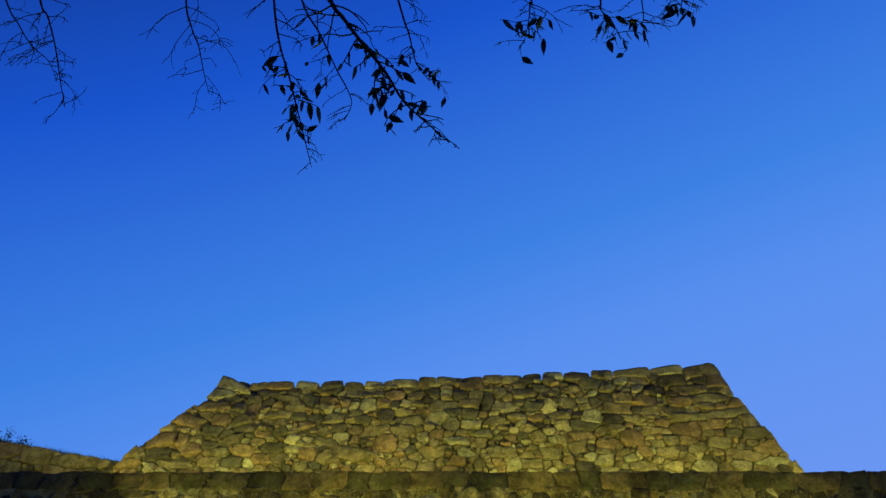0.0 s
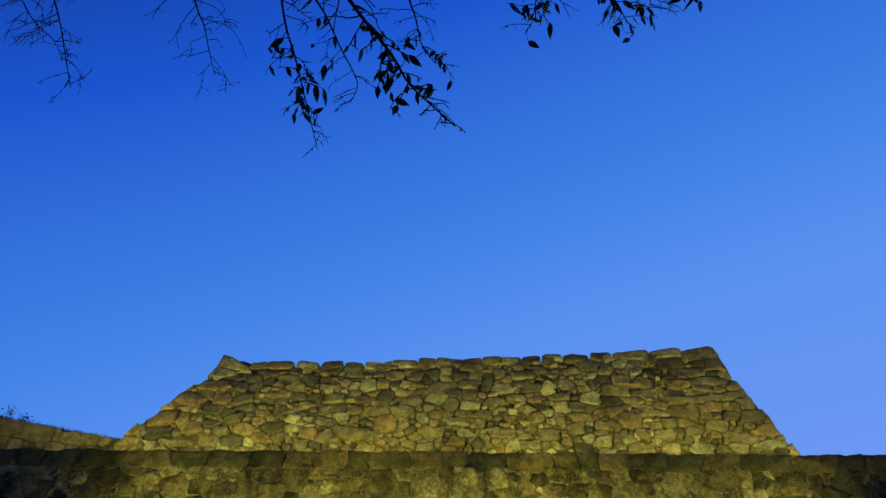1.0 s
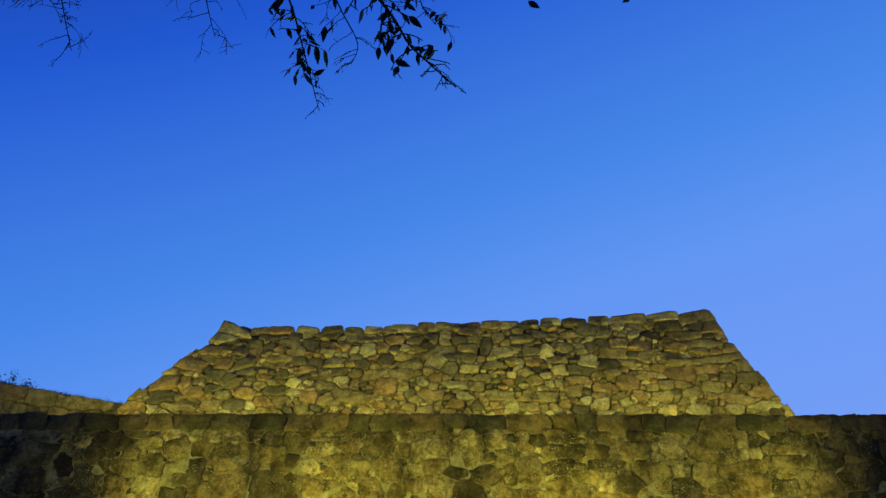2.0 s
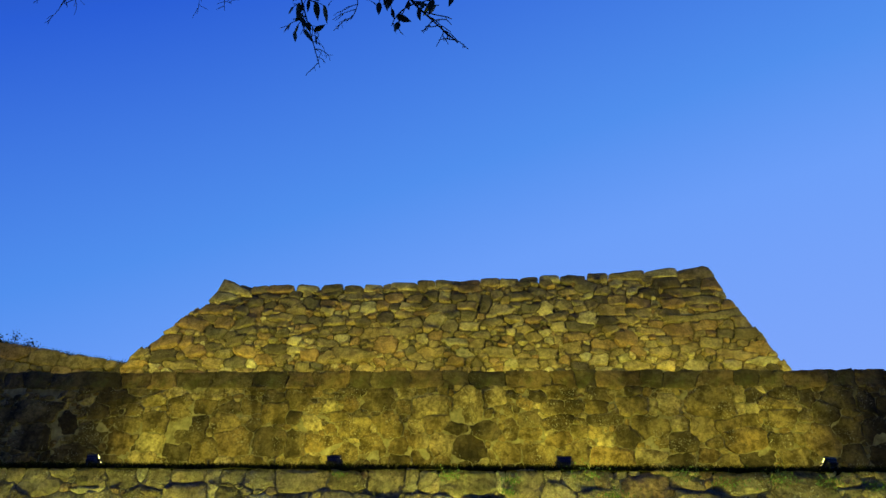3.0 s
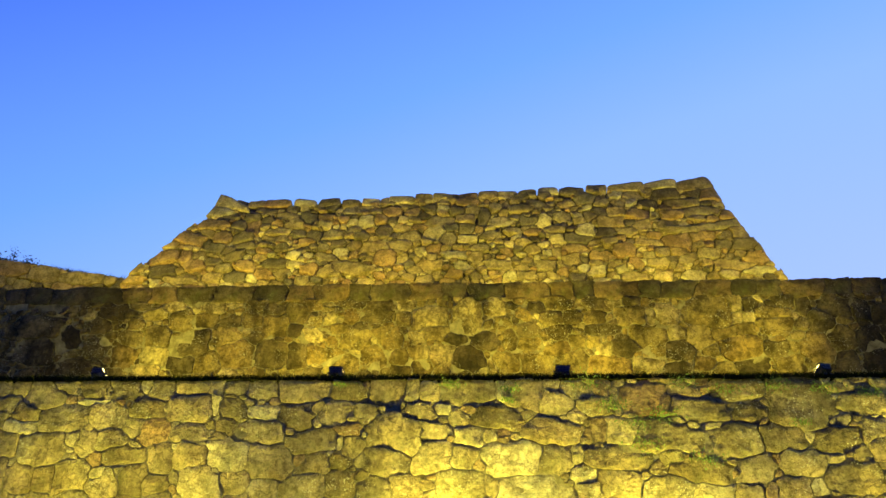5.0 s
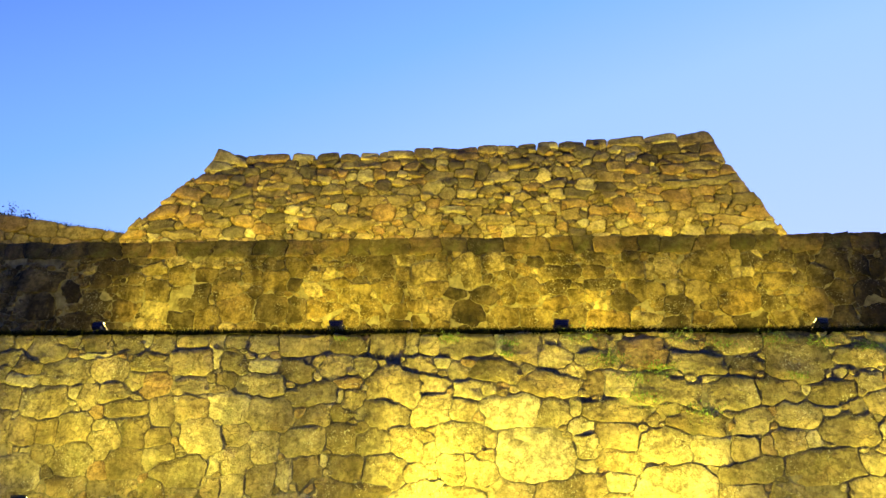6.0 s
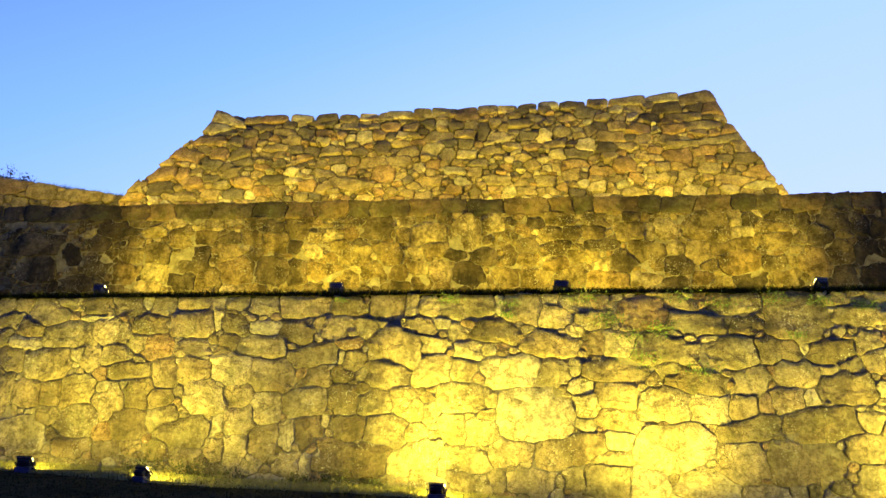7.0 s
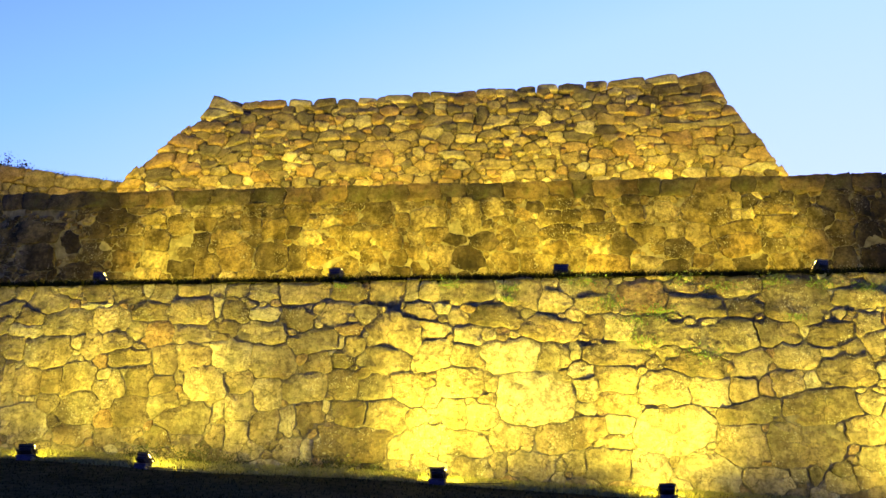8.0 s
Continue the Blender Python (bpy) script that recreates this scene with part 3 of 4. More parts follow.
MID_STONES_3 = [(-5.43, 4.27, 0.46, 0.36, -11, 0), (-4.98, 3.91, 0.46, 0.36, -1, 0), (-4.88, 4.19, 0.35, 0.25, -1, 1), (-4.59, 4.22, 0.37, 0.3, -1, 0), (-4.46, 3.9, 0.27, 0.25, -1, 1), (-4.12, 4.1, 0.45, 0.38, -1, 0), (-3.77, 4.04, 0.35, 0.25, -1, 1), (-3.46, 3.93, 0.45, 0.29, -1, 2), (-3.4, 4.19, 0.31, 0.25, -1, 0), (-3.12, 4.22, 0.27, 0.21, -1, 2), (-3.04, 4.03, 0.61, 0.19, -1, 0), (-2.74, 4.26, 0.27, 0.23, -1, 3), (-2.63, 3.83, 0.57, 0.35, -1, 0), (-2.02, 3.85, 0.48, 0.41, -1, 0), (-1.78, 4.21, 0.3, 0.27, -1, 0), (-1.57, 3.87, 0.28, 0.23, -1, 2)]
MID_STONES_4 = [(-1.38, 4.22, 0.72, 0.44, -1, 2), (-1.22, 3.97, 0.5, 0.29, -1, 0), (-0.83, 3.84, 0.42, 0.25, -1, 1), (-0.68, 4.21, 0.54, 0.64, -4, 2), (0.32, 4.26, 0.28, 0.21, -1, 3), (0.36, 4.01, 0.39, 0.25, -1, 1), (0.81, 4.2, 0.41, 0.29, -1, 0), (0.85, 3.94, 0.58, 0.24, 7, 0), (1.2, 4.21, 0.35, 0.25, -1, 0), (1.56, 4.22, 0.37, 0.27, -1, 0), (1.67, 3.98, 0.58, 0.22, -1, 1), (2.17, 4.22, 0.54, 0.37, -1, 0), (2.44, 3.89, 0.67, 0.5, -1, 0), (2.51, 4.16, 0.23, 0.37, -1, 2), (2.8, 4.26, 0.38, 0.37, -1, 2), (2.92, 3.92, 0.29, 0.24, -1, 2)]
MID_STONES_5 = [(3.31, 3.84, 0.47, 0.46, -1, 0), (3.47, 4.27, 0.76, 0.55, -1, 0), (3.73, 3.9, 0.47, 0.24, 4, 0), (3.97, 4.18, 0.17, 0.2, -1, 2), (4.06, 3.98, 0.34, 0.24, -1, 0), (4.56, 4.25, 0.57, 0.18, 4, 0), (4.63, 4.01, 0.52, 0.32, -1, 0), (5.39, 4.07, 0.47, 0.36, -1, 1), (-8.52, 3.66, 0.75, 0.53, -1, 1), (-7.74, 3.39, 0.63, 0.35, -1, 1), (-7.37, 3.75, 0.47, 0.38, -1, 1), (-6.82, 3.56, 0.52, 0.42, -1, 3), (-6.25, 3.57, 0.46, 0.38, -1, 2), (-5.77, 3.46, 0.52, 0.41, -1, 1), (-5.64, 3.76, 0.73, 0.52, 14, 1), (-5.25, 3.45, 0.52, 0.35, -1, 0)]
MID_STONES_6 = [(-4.77, 3.59, 0.68, 0.52, -1, 3), (-4.13, 3.58, 0.71, 0.52, -1, 1), (-3.68, 3.57, 0.41, 0.51, -1, 1), (-3.17, 3.56, 0.71, 0.31, -1, 3), (-2.81, 3.42, 0.46, 0.35, -1, 0), (-2.32, 3.55, 0.46, 0.41, -1, 0), (-1.87, 3.51, 0.32, 0.3, -1, 0), (-1.54, 3.6, 0.36, 0.26, -1, 2), (-1.12, 3.56, 0.43, 0.37, -1, 2), (-0.68, 3.49, 0.55, 0.4, -1, 1), (-0.35, 3.78, 0.49, 0.37, -1, 1), (0, 3.43, 0.51, 0.36, -1, 0), (0.06, 3.81, 0.24, 0.41, -1, 0), (0.4, 3.75, 0.39, 0.26, -1, 0), (0.54, 3.39, 0.52, 0.32, -1, 0), (0.88, 3.64, 0.48, 0.26, 4, 3)]
MID_STONES_7 = [(1.21, 3.41, 0.48, 0.4, -1, 0), (1.23, 3.78, 0.39, 0.24, -1, 0), (1.47, 3.78, 0.35, 0.24, -1, 0), (1.66, 3.64, 0.29, 0.26, -1, 2), (2.04, 3.7, 0.48, 0.38, -1, 1), (2.52, 3.61, 0.34, 0.24, -1, 0), (2.94, 3.6, 0.51, 0.34, -1, 1), (3.35, 3.39, 0.38, 0.24, -1, 3), (3.46, 3.59, 0.32, 0.22, -1, 0), (3.99, 3.68, 0.71, 0.44, 4, 3), (4.54, 3.62, 0.41, 0.3, -1, 1), (5.24, 3.65, 0.61, 0.53, -1, 3), (5.68, 3.79, 0.52, 0.43, -1, 0), (6.09, 3.78, 0.46, 0.43, -1, 1), (6.13, 3.39, 0.45, 0.49, -1, 1), (-6.37, 3.31, 0.52, 0.27, -1, 2)]
MID_STONES_8 = [(-1.81, 3.3, 0.4, 0.2, -1, 0), (-1.47, 3.33, 0.39, 0.3, -1, 0), (-0.24, 3.31, 0.23, 0.24, -1, 0), (1.74, 3.37, 0.76, 0.34, -1, 3), (2.36, 3.36, 0.57, 0.22, -1, 2), (2.83, 3.3, 0.57, 0.26, -1, 1), (3.62, 3.27, 0.47, 0.23, -1, 0), (4.14, 3.33, 0.56, 0.29, -1, 1), (4.74, 3.35, 0.55, 0.35, -1, 0), (5.66, 3.35, 0.37, 0.43, -1, 1)]
MID_STONES = MID_STONES_1 + MID_STONES_2 + MID_STONES_3 + MID_STONES_4 + MID_STONES_5 + MID_STONES_6 + MID_STONES_7 + MID_STONES_8
TOP_STONES_1 = [(-6.67, 7.46, 0.49, 0.29, -7, 2), (-5.52, 7.51, 0.59, 0.16, -2, 1), (-3.22, 7.55, 0.39, 0.22, -2, 0), (-1.4, 7.51, 0.36, 0.16, -2, 2), (-0.82, 7.63, 0.51, 0.22, -2, 3), (-0.18, 7.47, 0.31, 0.28, -2, 0), (0.39, 7.43, 0.56, 0.22, 3, 0), (0.71, 7.56, 0.43, 0.25, -12, 0), (1.85, 7.7, 0.5, 0.31, -2, 1), (2.93, 7.76, 0.45, 0.25, -2, 0), (3.68, 7.78, 0.6, 0.34, -2, 1), (3.96, 7.54, 0.86, 0.24, -5, 0), (4.3, 7.79, 0.44, 0.28, -2, 1), (4.67, 7.72, 0.49, 0.31, -7, 3), (-6.79, 7.17, 0.86, 0.31, -12, 3), (-6.43, 7.38, 0.59, 0.22, -2, 1)]
TOP_STONES_2 = [(-5.83, 7.34, 0.37, 0.22, -2, 1), (-5.78, 7.04, 0.32, 0.37, -2, 3), (-5.03, 7.34, 0.48, 0.19, -2, 0), (-4.8, 7.1, 0.47, 0.28, -2, 0), (-4.5, 7.27, 0.39, 0.34, -2, 1), (-4.11, 7.31, 0.39, 0.22, -2, 3), (-2.58, 7.42, 0.44, 0.25, -2, 3), (-2.11, 7.42, 0.36, 0.25, -2, 0), (-1.45, 7.13, 0.64, 0.27, -2, 0), (-0.88, 7.19, 0.43, 0.24, -2, 0), (-0.46, 7.23, 0.28, 0.55, -2, 1), (-0.06, 7.08, 0.63, 0.24, 3, 2), (0.57, 7.09, 0.5, 0.24, -2, 1), (0.88, 7.05, 0.37, 0.3, -2, 2), (2.36, 7.02, 0.61, 0.3, -2, 0), (2.51, 7.29, 0.44, 0.27, 3, 0)]
TOP_STONES_3 = [(2.99, 7.22, 0.54, 0.3, -2, 3), (3.73, 7.2, 0.49, 0.24, -2, 3), (4.41, 7.28, 0.85, 0.27, 6, 0), (5.06, 7.15, 0.53, 0.3, 8, 3), (-7.66, 6.62, 0.4, 0.24, -2, 0), (-7.31, 6.79, 0.93, 0.34, -14, 3), (-6.45, 6.78, 0.47, 0.33, -2, 3), (-5.99, 6.76, 0.52, 0.3, -2, 1), (-5.89, 6.56, 0.52, 0.21, -2, 1), (-5.27, 6.74, 0.65, 0.21, -2, 0), (-5.17, 6.91, 0.65, 0.21, -2, 0), (-4.71, 6.87, 0.36, 0.24, -2, 1), (-4.49, 6.67, 0.39, 0.18, -2, 3), (-3.92, 6.8, 0.52, 0.27, -2, 0), (-3.43, 6.96, 0.34, 0.18, -2, 0), (-2.71, 6.87, 0.33, 0.36, -2, 1)]
TOP_STONES_4 = [(-2.13, 6.73, 0.51, 0.3, -2, 0), (-1.25, 6.66, 0.43, 0.32, -2, 0), (0.18, 6.83, 0.45, 0.21, -2, 0), (1.11, 6.84, 0.44, 0.21, -2, 0), (1.16, 6.59, 0.44, 0.26, -2, 2), (1.59, 6.61, 0.61, 0.23, -2, 1), (1.79, 6.79, 0.42, 0.38, -2, 2), (2.27, 6.73, 0.44, 0.26, -2, 1), (2.7, 6.79, 0.48, 0.26, -2, 0), (3.63, 6.9, 0.48, 0.26, -2, 0), (4.3, 6.59, 0.59, 0.2, 8, 3), (4.65, 6.87, 1.31, 0.2, 10, 0), (5.28, 6.7, 0.71, 0.35, 3, 0), (-7.79, 6.31, 0.84, 0.36, 3, 3), (-7.22, 6.28, 0.31, 0.35, -2, 3), (-6.59, 6.51, 0.47, 0.24, -2, 1)]
TOP_STONES_5 = [(-5.42, 6.43, 0.39, 0.18, -2, 3), (-5.11, 6.1, 0.64, 0.23, -2, 1), (-3.99, 6.24, 0.51, 0.26, -2, 0), (-2.66, 6.17, 0.5, 0.4, -2, 3), (-1.86, 6.36, 0.3, 0.23, -2, 2), (-0.56, 6.42, 0.49, 0.23, -2, 0), (1.57, 6.35, 0.53, 0.29, 3, 3), (2.1, 6.16, 0.6, 0.28, -2, 3), (2.59, 6.29, 0.55, 0.37, -2, 3), (3.15, 6.48, 0.6, 0.2, -2, 0), (3.76, 6.5, 0.67, 0.37, -2, 3), (4.36, 6.16, 0.51, 0.25, -2, 0), (4.75, 6.4, 0.42, 0.23, -2, 1), (5.22, 6.41, 0.7, 0.25, 6, 1), (-8.29, 5.72, 0.65, 0.2, -2, 3), (-8.27, 5.98, 0.52, 0.29, -2, 0)]
TOP_STONES_6 = [(-7.63, 5.93, 0.65, 0.32, -2, 1), (-7.2, 5.71, 0.77, 0.26, -2, 0), (-6.95, 6.04, 0.52, 0.29, -2, 3), (-5.73, 6, 0.51, 0.26, -2, 3), (-5.59, 5.72, 0.28, 0.17, -2, 2), (-4.66, 6.06, 0.46, 0.14, -2, 2), (-4.33, 5.91, 0.45, 0.28, -2, 3), (-3.39, 5.93, 0.75, 0.34, -12, 0), (-1.66, 5.97, 0.61, 0.25, -2, 0), (-0.93, 5.97, 0.32, 0.25, -2, 2), (-0.14, 5.95, 0.61, 0.25, -2, 0), (0.46, 5.69, 0.48, 0.22, -2, 0), (2.7, 5.63, 0.58, 0.22, -2, 0), (3.27, 5.96, 0.47, 0.22, -2, 0), (4.83, 5.87, 0.88, 0.27, -7, 0), (5.33, 5.75, 0.69, 0.22, 3, 2)]
TOP_STONES_7 = [(5.39, 6.06, 0.69, 0.3, 3, 3), (-3.05, 5.59, 0.42, 0.19, 8, 2), (3.34, 5.61, 0.42, 0.19, 8, 2), (3.98, 5.62, 0.51, 0.27, -2, 2)]
TOP_STONES = TOP_STONES_1 + TOP_STONES_2 + TOP_STONES_3 + TOP_STONES_4 + TOP_STONES_5 + TOP_STONES_6 + TOP_STONES_7


def standing_out(rng, rows):
    return [block(rng, *row) for row in rows]


def lower_wall():
    rng = random.Random(11)
    wall = tagged(new("wall_lower"), "floodlit lower retaining wall of rough polygonal stones above grass", "stone wall", kind="structure")
    blocks = fill_blocks(rng, standing_out(rng, LOW_STONES), (WALL_X0, WALL_X1, -0.6, 2.93), ((0.3, 500), (0.2, 900), (0.12, 2500), (0.075, 4000), (0.045, 5000)), 1.5)
    edge = [(WALL_X0, -0.8), (WALL_X1, -0.8), (WALL_X1, 2.95), (WALL_X0, 2.95)]
    out = []
    for i, poly in outlines(rng, blocks, edge, 0.019):
        got = stone(rng, poly, low_face, 0.3, 0.007, 0.036, 0.024, 0.011, 0.026)
        if got:
            out.append((blocks[i][0], blocks[i][1], blocks[i][-1], *got))
    prism("core", [(12.0 - 0.2 + 0.028, -1), (12.0 + 0.58 + 0.028, 2.9), (14.4, 2.9), (14.4, -1)], WALL_X0, WALL_X1, gritty_joint, wall)
    lay_stones(wall, out, (-1.2, 1.5), LOW_LOOKS)


def middle_wall():
    rng = random.Random(23)
    wall = tagged(new("wall_middle"), "floodlit middle retaining wall of brown stones in pale mortar", "stone wall", kind="structure")
    blocks = fill_blocks(rng, standing_out(rng, MID_STONES), (WALL_X0, WALL_X1, 2.8, 4.56), ((0.22, 500), (0.15, 1000), (0.09, 2500), (0.055, 4000), (0.035, 4500)), 1.4)
    edge = [(WALL_X0, 2.7), (WALL_X1, 2.7), (WALL_X1, 4.6), (WALL_X0, 4.6)]
    out = []
    for i, poly in outlines(rng, blocks, edge, 0.016):
        got = stone(rng, poly, mid_face, 0.2, 0.007, 0.04, 0.028, 0.012, 0.05)
        if got:
            out.append((blocks[i][0], blocks[i][1], blocks[i][-1], *got))
    prism("core", [(14.2 - 0.09 + 0.024, 2.4), (14.2 + 0.237 + 0.024, 4.58), (14.6, 4.58), (14.6, 2.4)], WALL_X0, WALL_X1, mortar, wall)
    prism("core", [(14.55, 2.4), (14.55, 4.82), (27.2, 4.82), (28.5, -1.0), (14.55, -1.0)], WALL_X0, WALL_X1, earth_joint, wall)
    lay_stones(wall, out, (-1.4, 3.8), MID_LOOKS, 260)
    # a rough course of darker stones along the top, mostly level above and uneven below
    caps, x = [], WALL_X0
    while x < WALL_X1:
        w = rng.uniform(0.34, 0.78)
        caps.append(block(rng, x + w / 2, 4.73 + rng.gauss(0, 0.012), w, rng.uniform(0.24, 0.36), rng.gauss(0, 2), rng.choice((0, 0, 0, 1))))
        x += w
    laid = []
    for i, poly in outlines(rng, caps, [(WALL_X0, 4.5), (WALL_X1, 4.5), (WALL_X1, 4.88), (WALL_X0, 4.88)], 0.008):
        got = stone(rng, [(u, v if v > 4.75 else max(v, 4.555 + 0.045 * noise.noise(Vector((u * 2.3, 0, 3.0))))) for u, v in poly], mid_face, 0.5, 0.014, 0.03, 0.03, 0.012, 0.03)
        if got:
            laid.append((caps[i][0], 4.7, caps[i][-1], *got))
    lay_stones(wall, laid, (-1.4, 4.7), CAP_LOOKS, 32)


def pyr_left(z):
    return float(np.interp(z, (4.7, 5.7, 6.05, 6.33, 6.74, 7.02, 7.35, 7.68, 8.03), (-9.2, -8.45, -8.25, -7.99, -7.56, -7.34, -7.03, -6.87, -6.79)))


def pyr_right(z):
    return float(np.interp(z, (4.7, 5.52, 5.8, 6.3, 6.7, 7.19, 7.53, 8.21), (6.22, 5.87, 5.74, 5.5, 5.32, 5.08, 4.9, 4.71)))


# loose stones along the crest: from, to, top, kind
CREST = [(-6.31, -6.04, 7.81, 1), (-6.03, -5.64, 7.84, 0), (-5.63, -5.02, 7.84, 3), (-4.92, -4.42, 7.83, 2), (-4.36, -3.85, 7.82, 1), (-3.79, -3.37, 7.79, 1), (-3.32, -2.9, 7.83, 2), (-2.87, -2.7, 7.84, 0), (-2.69, -2.09, 7.87, 2), (-2.07, -1.66, 7.91, 0), (-1.63, -1.07, 7.91, 0), (-1.06, -0.62, 7.92, 3), (-0.59, -0.11, 7.96, 0), (-0.1, 0.3, 7.96, 2), (0.33, 0.74, 7.97, 0), (0.8, 1.24, 8.02, 2), (1.28, 1.83, 8.01, 1), (1.89, 2.35, 8.07, 0), (2.39, 3.2, 8.09, 0), (3.22, 3.97, 8.15, 2)]


def upper_wall():
    rng = random.Random(37)
    wall = tagged(new("wall_upper"), "tapering upper stone rampart with worn top stones, lit from below", "stone wall", kind="structure")
    lo = 4.7
    blocks = fill_blocks(rng, standing_out(rng, TOP_STONES), (-9.6, 6.5, lo, 7.9), ((0.15, 500), (0.115, 3000), (0.085, 4500), (0.055, 5000), (0.032, 5000)), 1.7, 9.0)
    edge = [(-9.5, lo), (6.4, lo), (6.05, 5.55), (5.0, 7.8), (4.85, 8.03), (-6.2, 7.6), (-7.1, 7.5), (-8.75, 5.72)]
    out = []
    for i, poly in outlines(rng, blocks, edge, 0.022, 0.04):
        # the outer stones follow the rampart's sloping ends
        poly = [(min(max(u, pyr_left(v)), pyr_right(v)), v) for u, v in poly]
        got = stone(rng, poly, top_face, 0.25, 0.03, 0.024, 0.045, 0.03, 0.09)
        if got:
            out.append((blocks[i][0], blocks[i][1], blocks[i][-1], *got))
    # single stones along the crest with notches of sky between
    for x0, x1, t, kind in CREST:
        w, b = x1 - x0, t - 0.22
        rise = rng.uniform(-0.03, 0.03) + (0.05 if x0 > 2 else 0.0)
        ring = []
        for k in range(20):
            a = math.tau * k / 20 + 0.08
            c, e = math.cos(a), math.sin(a)
            u = math.copysign(abs(c) ** 0.45, c)
            v = math.copysign(abs(e) ** (0.5 if e > 0 else 0.3), e)
            ring.append(((x0 + x1) / 2 + u * (w / 2 + 0.012), (t + b) / 2 + v * (t - b) / 2 + rise * u * (v > 0)))
        got = stone(rng, ring, top_face, 0.4, 0.03, 0.03, 0.04, 0.012, 0.05)
        if got:
            out.append(((x0 + x1) / 2, 7.7, kind, *got))
    # the two peaked corner stones and the one under each
    for ring, kind in (
        ([(-6.86, 7.7), (-6.5, 7.6), (-6.1, 7.5), (-5.96, 7.47), (-6.02, 7.62), (-6.3, 7.79), (-6.5, 7.92), (-6.66, 8.0), (-6.79, 8.03), (-6.82, 7.9)], 2),
        ([(-6.99, 7.4), (-6.6, 7.36), (-6.3, 7.44), (-6.4, 7.56), (-6.6, 7.65), (-6.86, 7.69), (-6.92, 7.55)], 2),
        ([(3.97, 7.85), (4.2, 7.84), (4.5, 7.86), (4.8, 7.93), (4.76, 8.08), (4.7, 8.2), (4.6, 8.23), (4.4, 8.2), (4.15, 8.14), (3.99, 8.1)], 0),
        ([(4.42, 7.56), (4.65, 7.5), (4.9, 7.53), (4.86, 7.7), (4.79, 7.92), (4.62, 7.88), (4.47, 7.84)], 3),
    ):
        out.append((ring[0][0], ring[0][1], kind, *stone(rng, ring, top_face, 0.45, 0.03, 0.01, 0.025, 0.012, 0.03)))
    lay_stones(wall, out, (-1.4, 6.9), TOP_LOOKS)
    # the hidden earth body, battered on all sides
    verts = []
    for zl, zr, back in ((4.5, 4.5, 27.0), (6.05, 6.05, 26.4), (6.9, 6.9, 26.0), (7.64, 7.92, 25.6)):
        for x, z in ((pyr_left(zl) + 0.12, zl), (pyr_right(zr) - 0.12, zr)):
            verts.append((x, 17.0 + 0.45 * (z - 5.0) + 0.12, z))
        verts += [(pyr_right(zr) - 0.12, back, zr), (pyr_left(zl) + 0.12, back, zl)]
    faces = [(3, 2, 1, 0), (12, 13, 14, 15)]
    for k in (0, 4, 8):
        faces += [(k + i, k + (i + 1) % 4, k + 4 + (i + 1) % 4, k + 4 + i) for i in range(4)]
    mesh_part("core", verts, faces, earth_joint, wall)


def side_wall():
    """The wall that runs off beside the rampart, its grassy top falling towards it."""
    rng = random.Random(41)
    wall = tagged(new("wall_side"), "stone side wall with a grassy top sloping down to the rampart", "stone wall", kind="structure")
    face = battered(17.95, 5.0, 0.1)

    def crest(x):
        return 5.93 - 0.168 * (x + 8.88)
    blocks = fill_blocks(rng, [block(rng, -11.6, 6.2, 1.0, 0.44), block(rng, -10.75, 6.05, 0.7, 0.4), block(rng, -9.8, 5.95, 1.1, 0.36)], (-15.5, -7.9, 4.7, 6.4), ((0.26, 400), (0.18, 700), (0.11, 1200), (0.06, 1200)), 1.8)
    edge = [(-16, 4.6), (-7.8, 4.6), (-7.8, crest(-7.8)), (-16, crest(-16))]
    out = []
    for i, poly in outlines(rng, blocks, edge, 0.014, 0.08):
        got = stone(rng, poly, face, 0.25, 0.035, 0.014, 0.03, 0.03, 0.05)
        if got:
            out.append((blocks[i][0], blocks[i][1], blocks[i][-1], *got))
    lay_stones(wall, out, (-10, 6.0), TOP_LOOKS, 60)
    verts = [(x, y, z) for x in (-16.0, -7.8) for y, z in ((18.05, 4.5), (18.2, crest(x) - 0.03), (27.0, crest(x) - 0.1), (27.0, 4.5))]
    mesh_part("core", verts, [(3, 2, 1, 0), (4, 5, 6, 7), (0, 1, 5, 4), (1, 2, 6, 5), (2, 3, 7, 6), (3, 0, 4, 7)], turf, wall)
    return crest


lower_wall()
middle_wall()
upper_wall()
side_crest = side_wall()


def terrace(name, label, x0, x1, y0, y1, z, seed):
    nx, ny = int((x1 - x0) / 0.3), max(2, int((y1 - y0) / 0.3))
    verts = [(x0 + (x1 - x0) * i / nx, y0 + (y1 - y0) * j / ny, z + 0.03 * noise.noise(Vector((i * 0.4, j * 0.4, seed)))) for j in range(ny + 1) for i in range(nx + 1)]
    w = nx + 1
    faces = [(j * w + i, j * w + i + 1, (j + 1) * w + i + 1, (j + 1) * w + i) for j in range(ny) for i in range(nx)]
    tagged(mesh_part(name, verts, faces, turf, smooth=True), label, "ground", kind="structure")


terrace("ground_ledge", "narrow grassy ledge between the lower and middle walls", WALL_X0, WALL_X1, 12.55, 14.3, 2.94, 4.0)
terrace("ground_terrace", "grassy terrace between the middle wall and rampart", WALL_X0, WALL_X1, 14.55, 27.0, 4.84, 7.0)


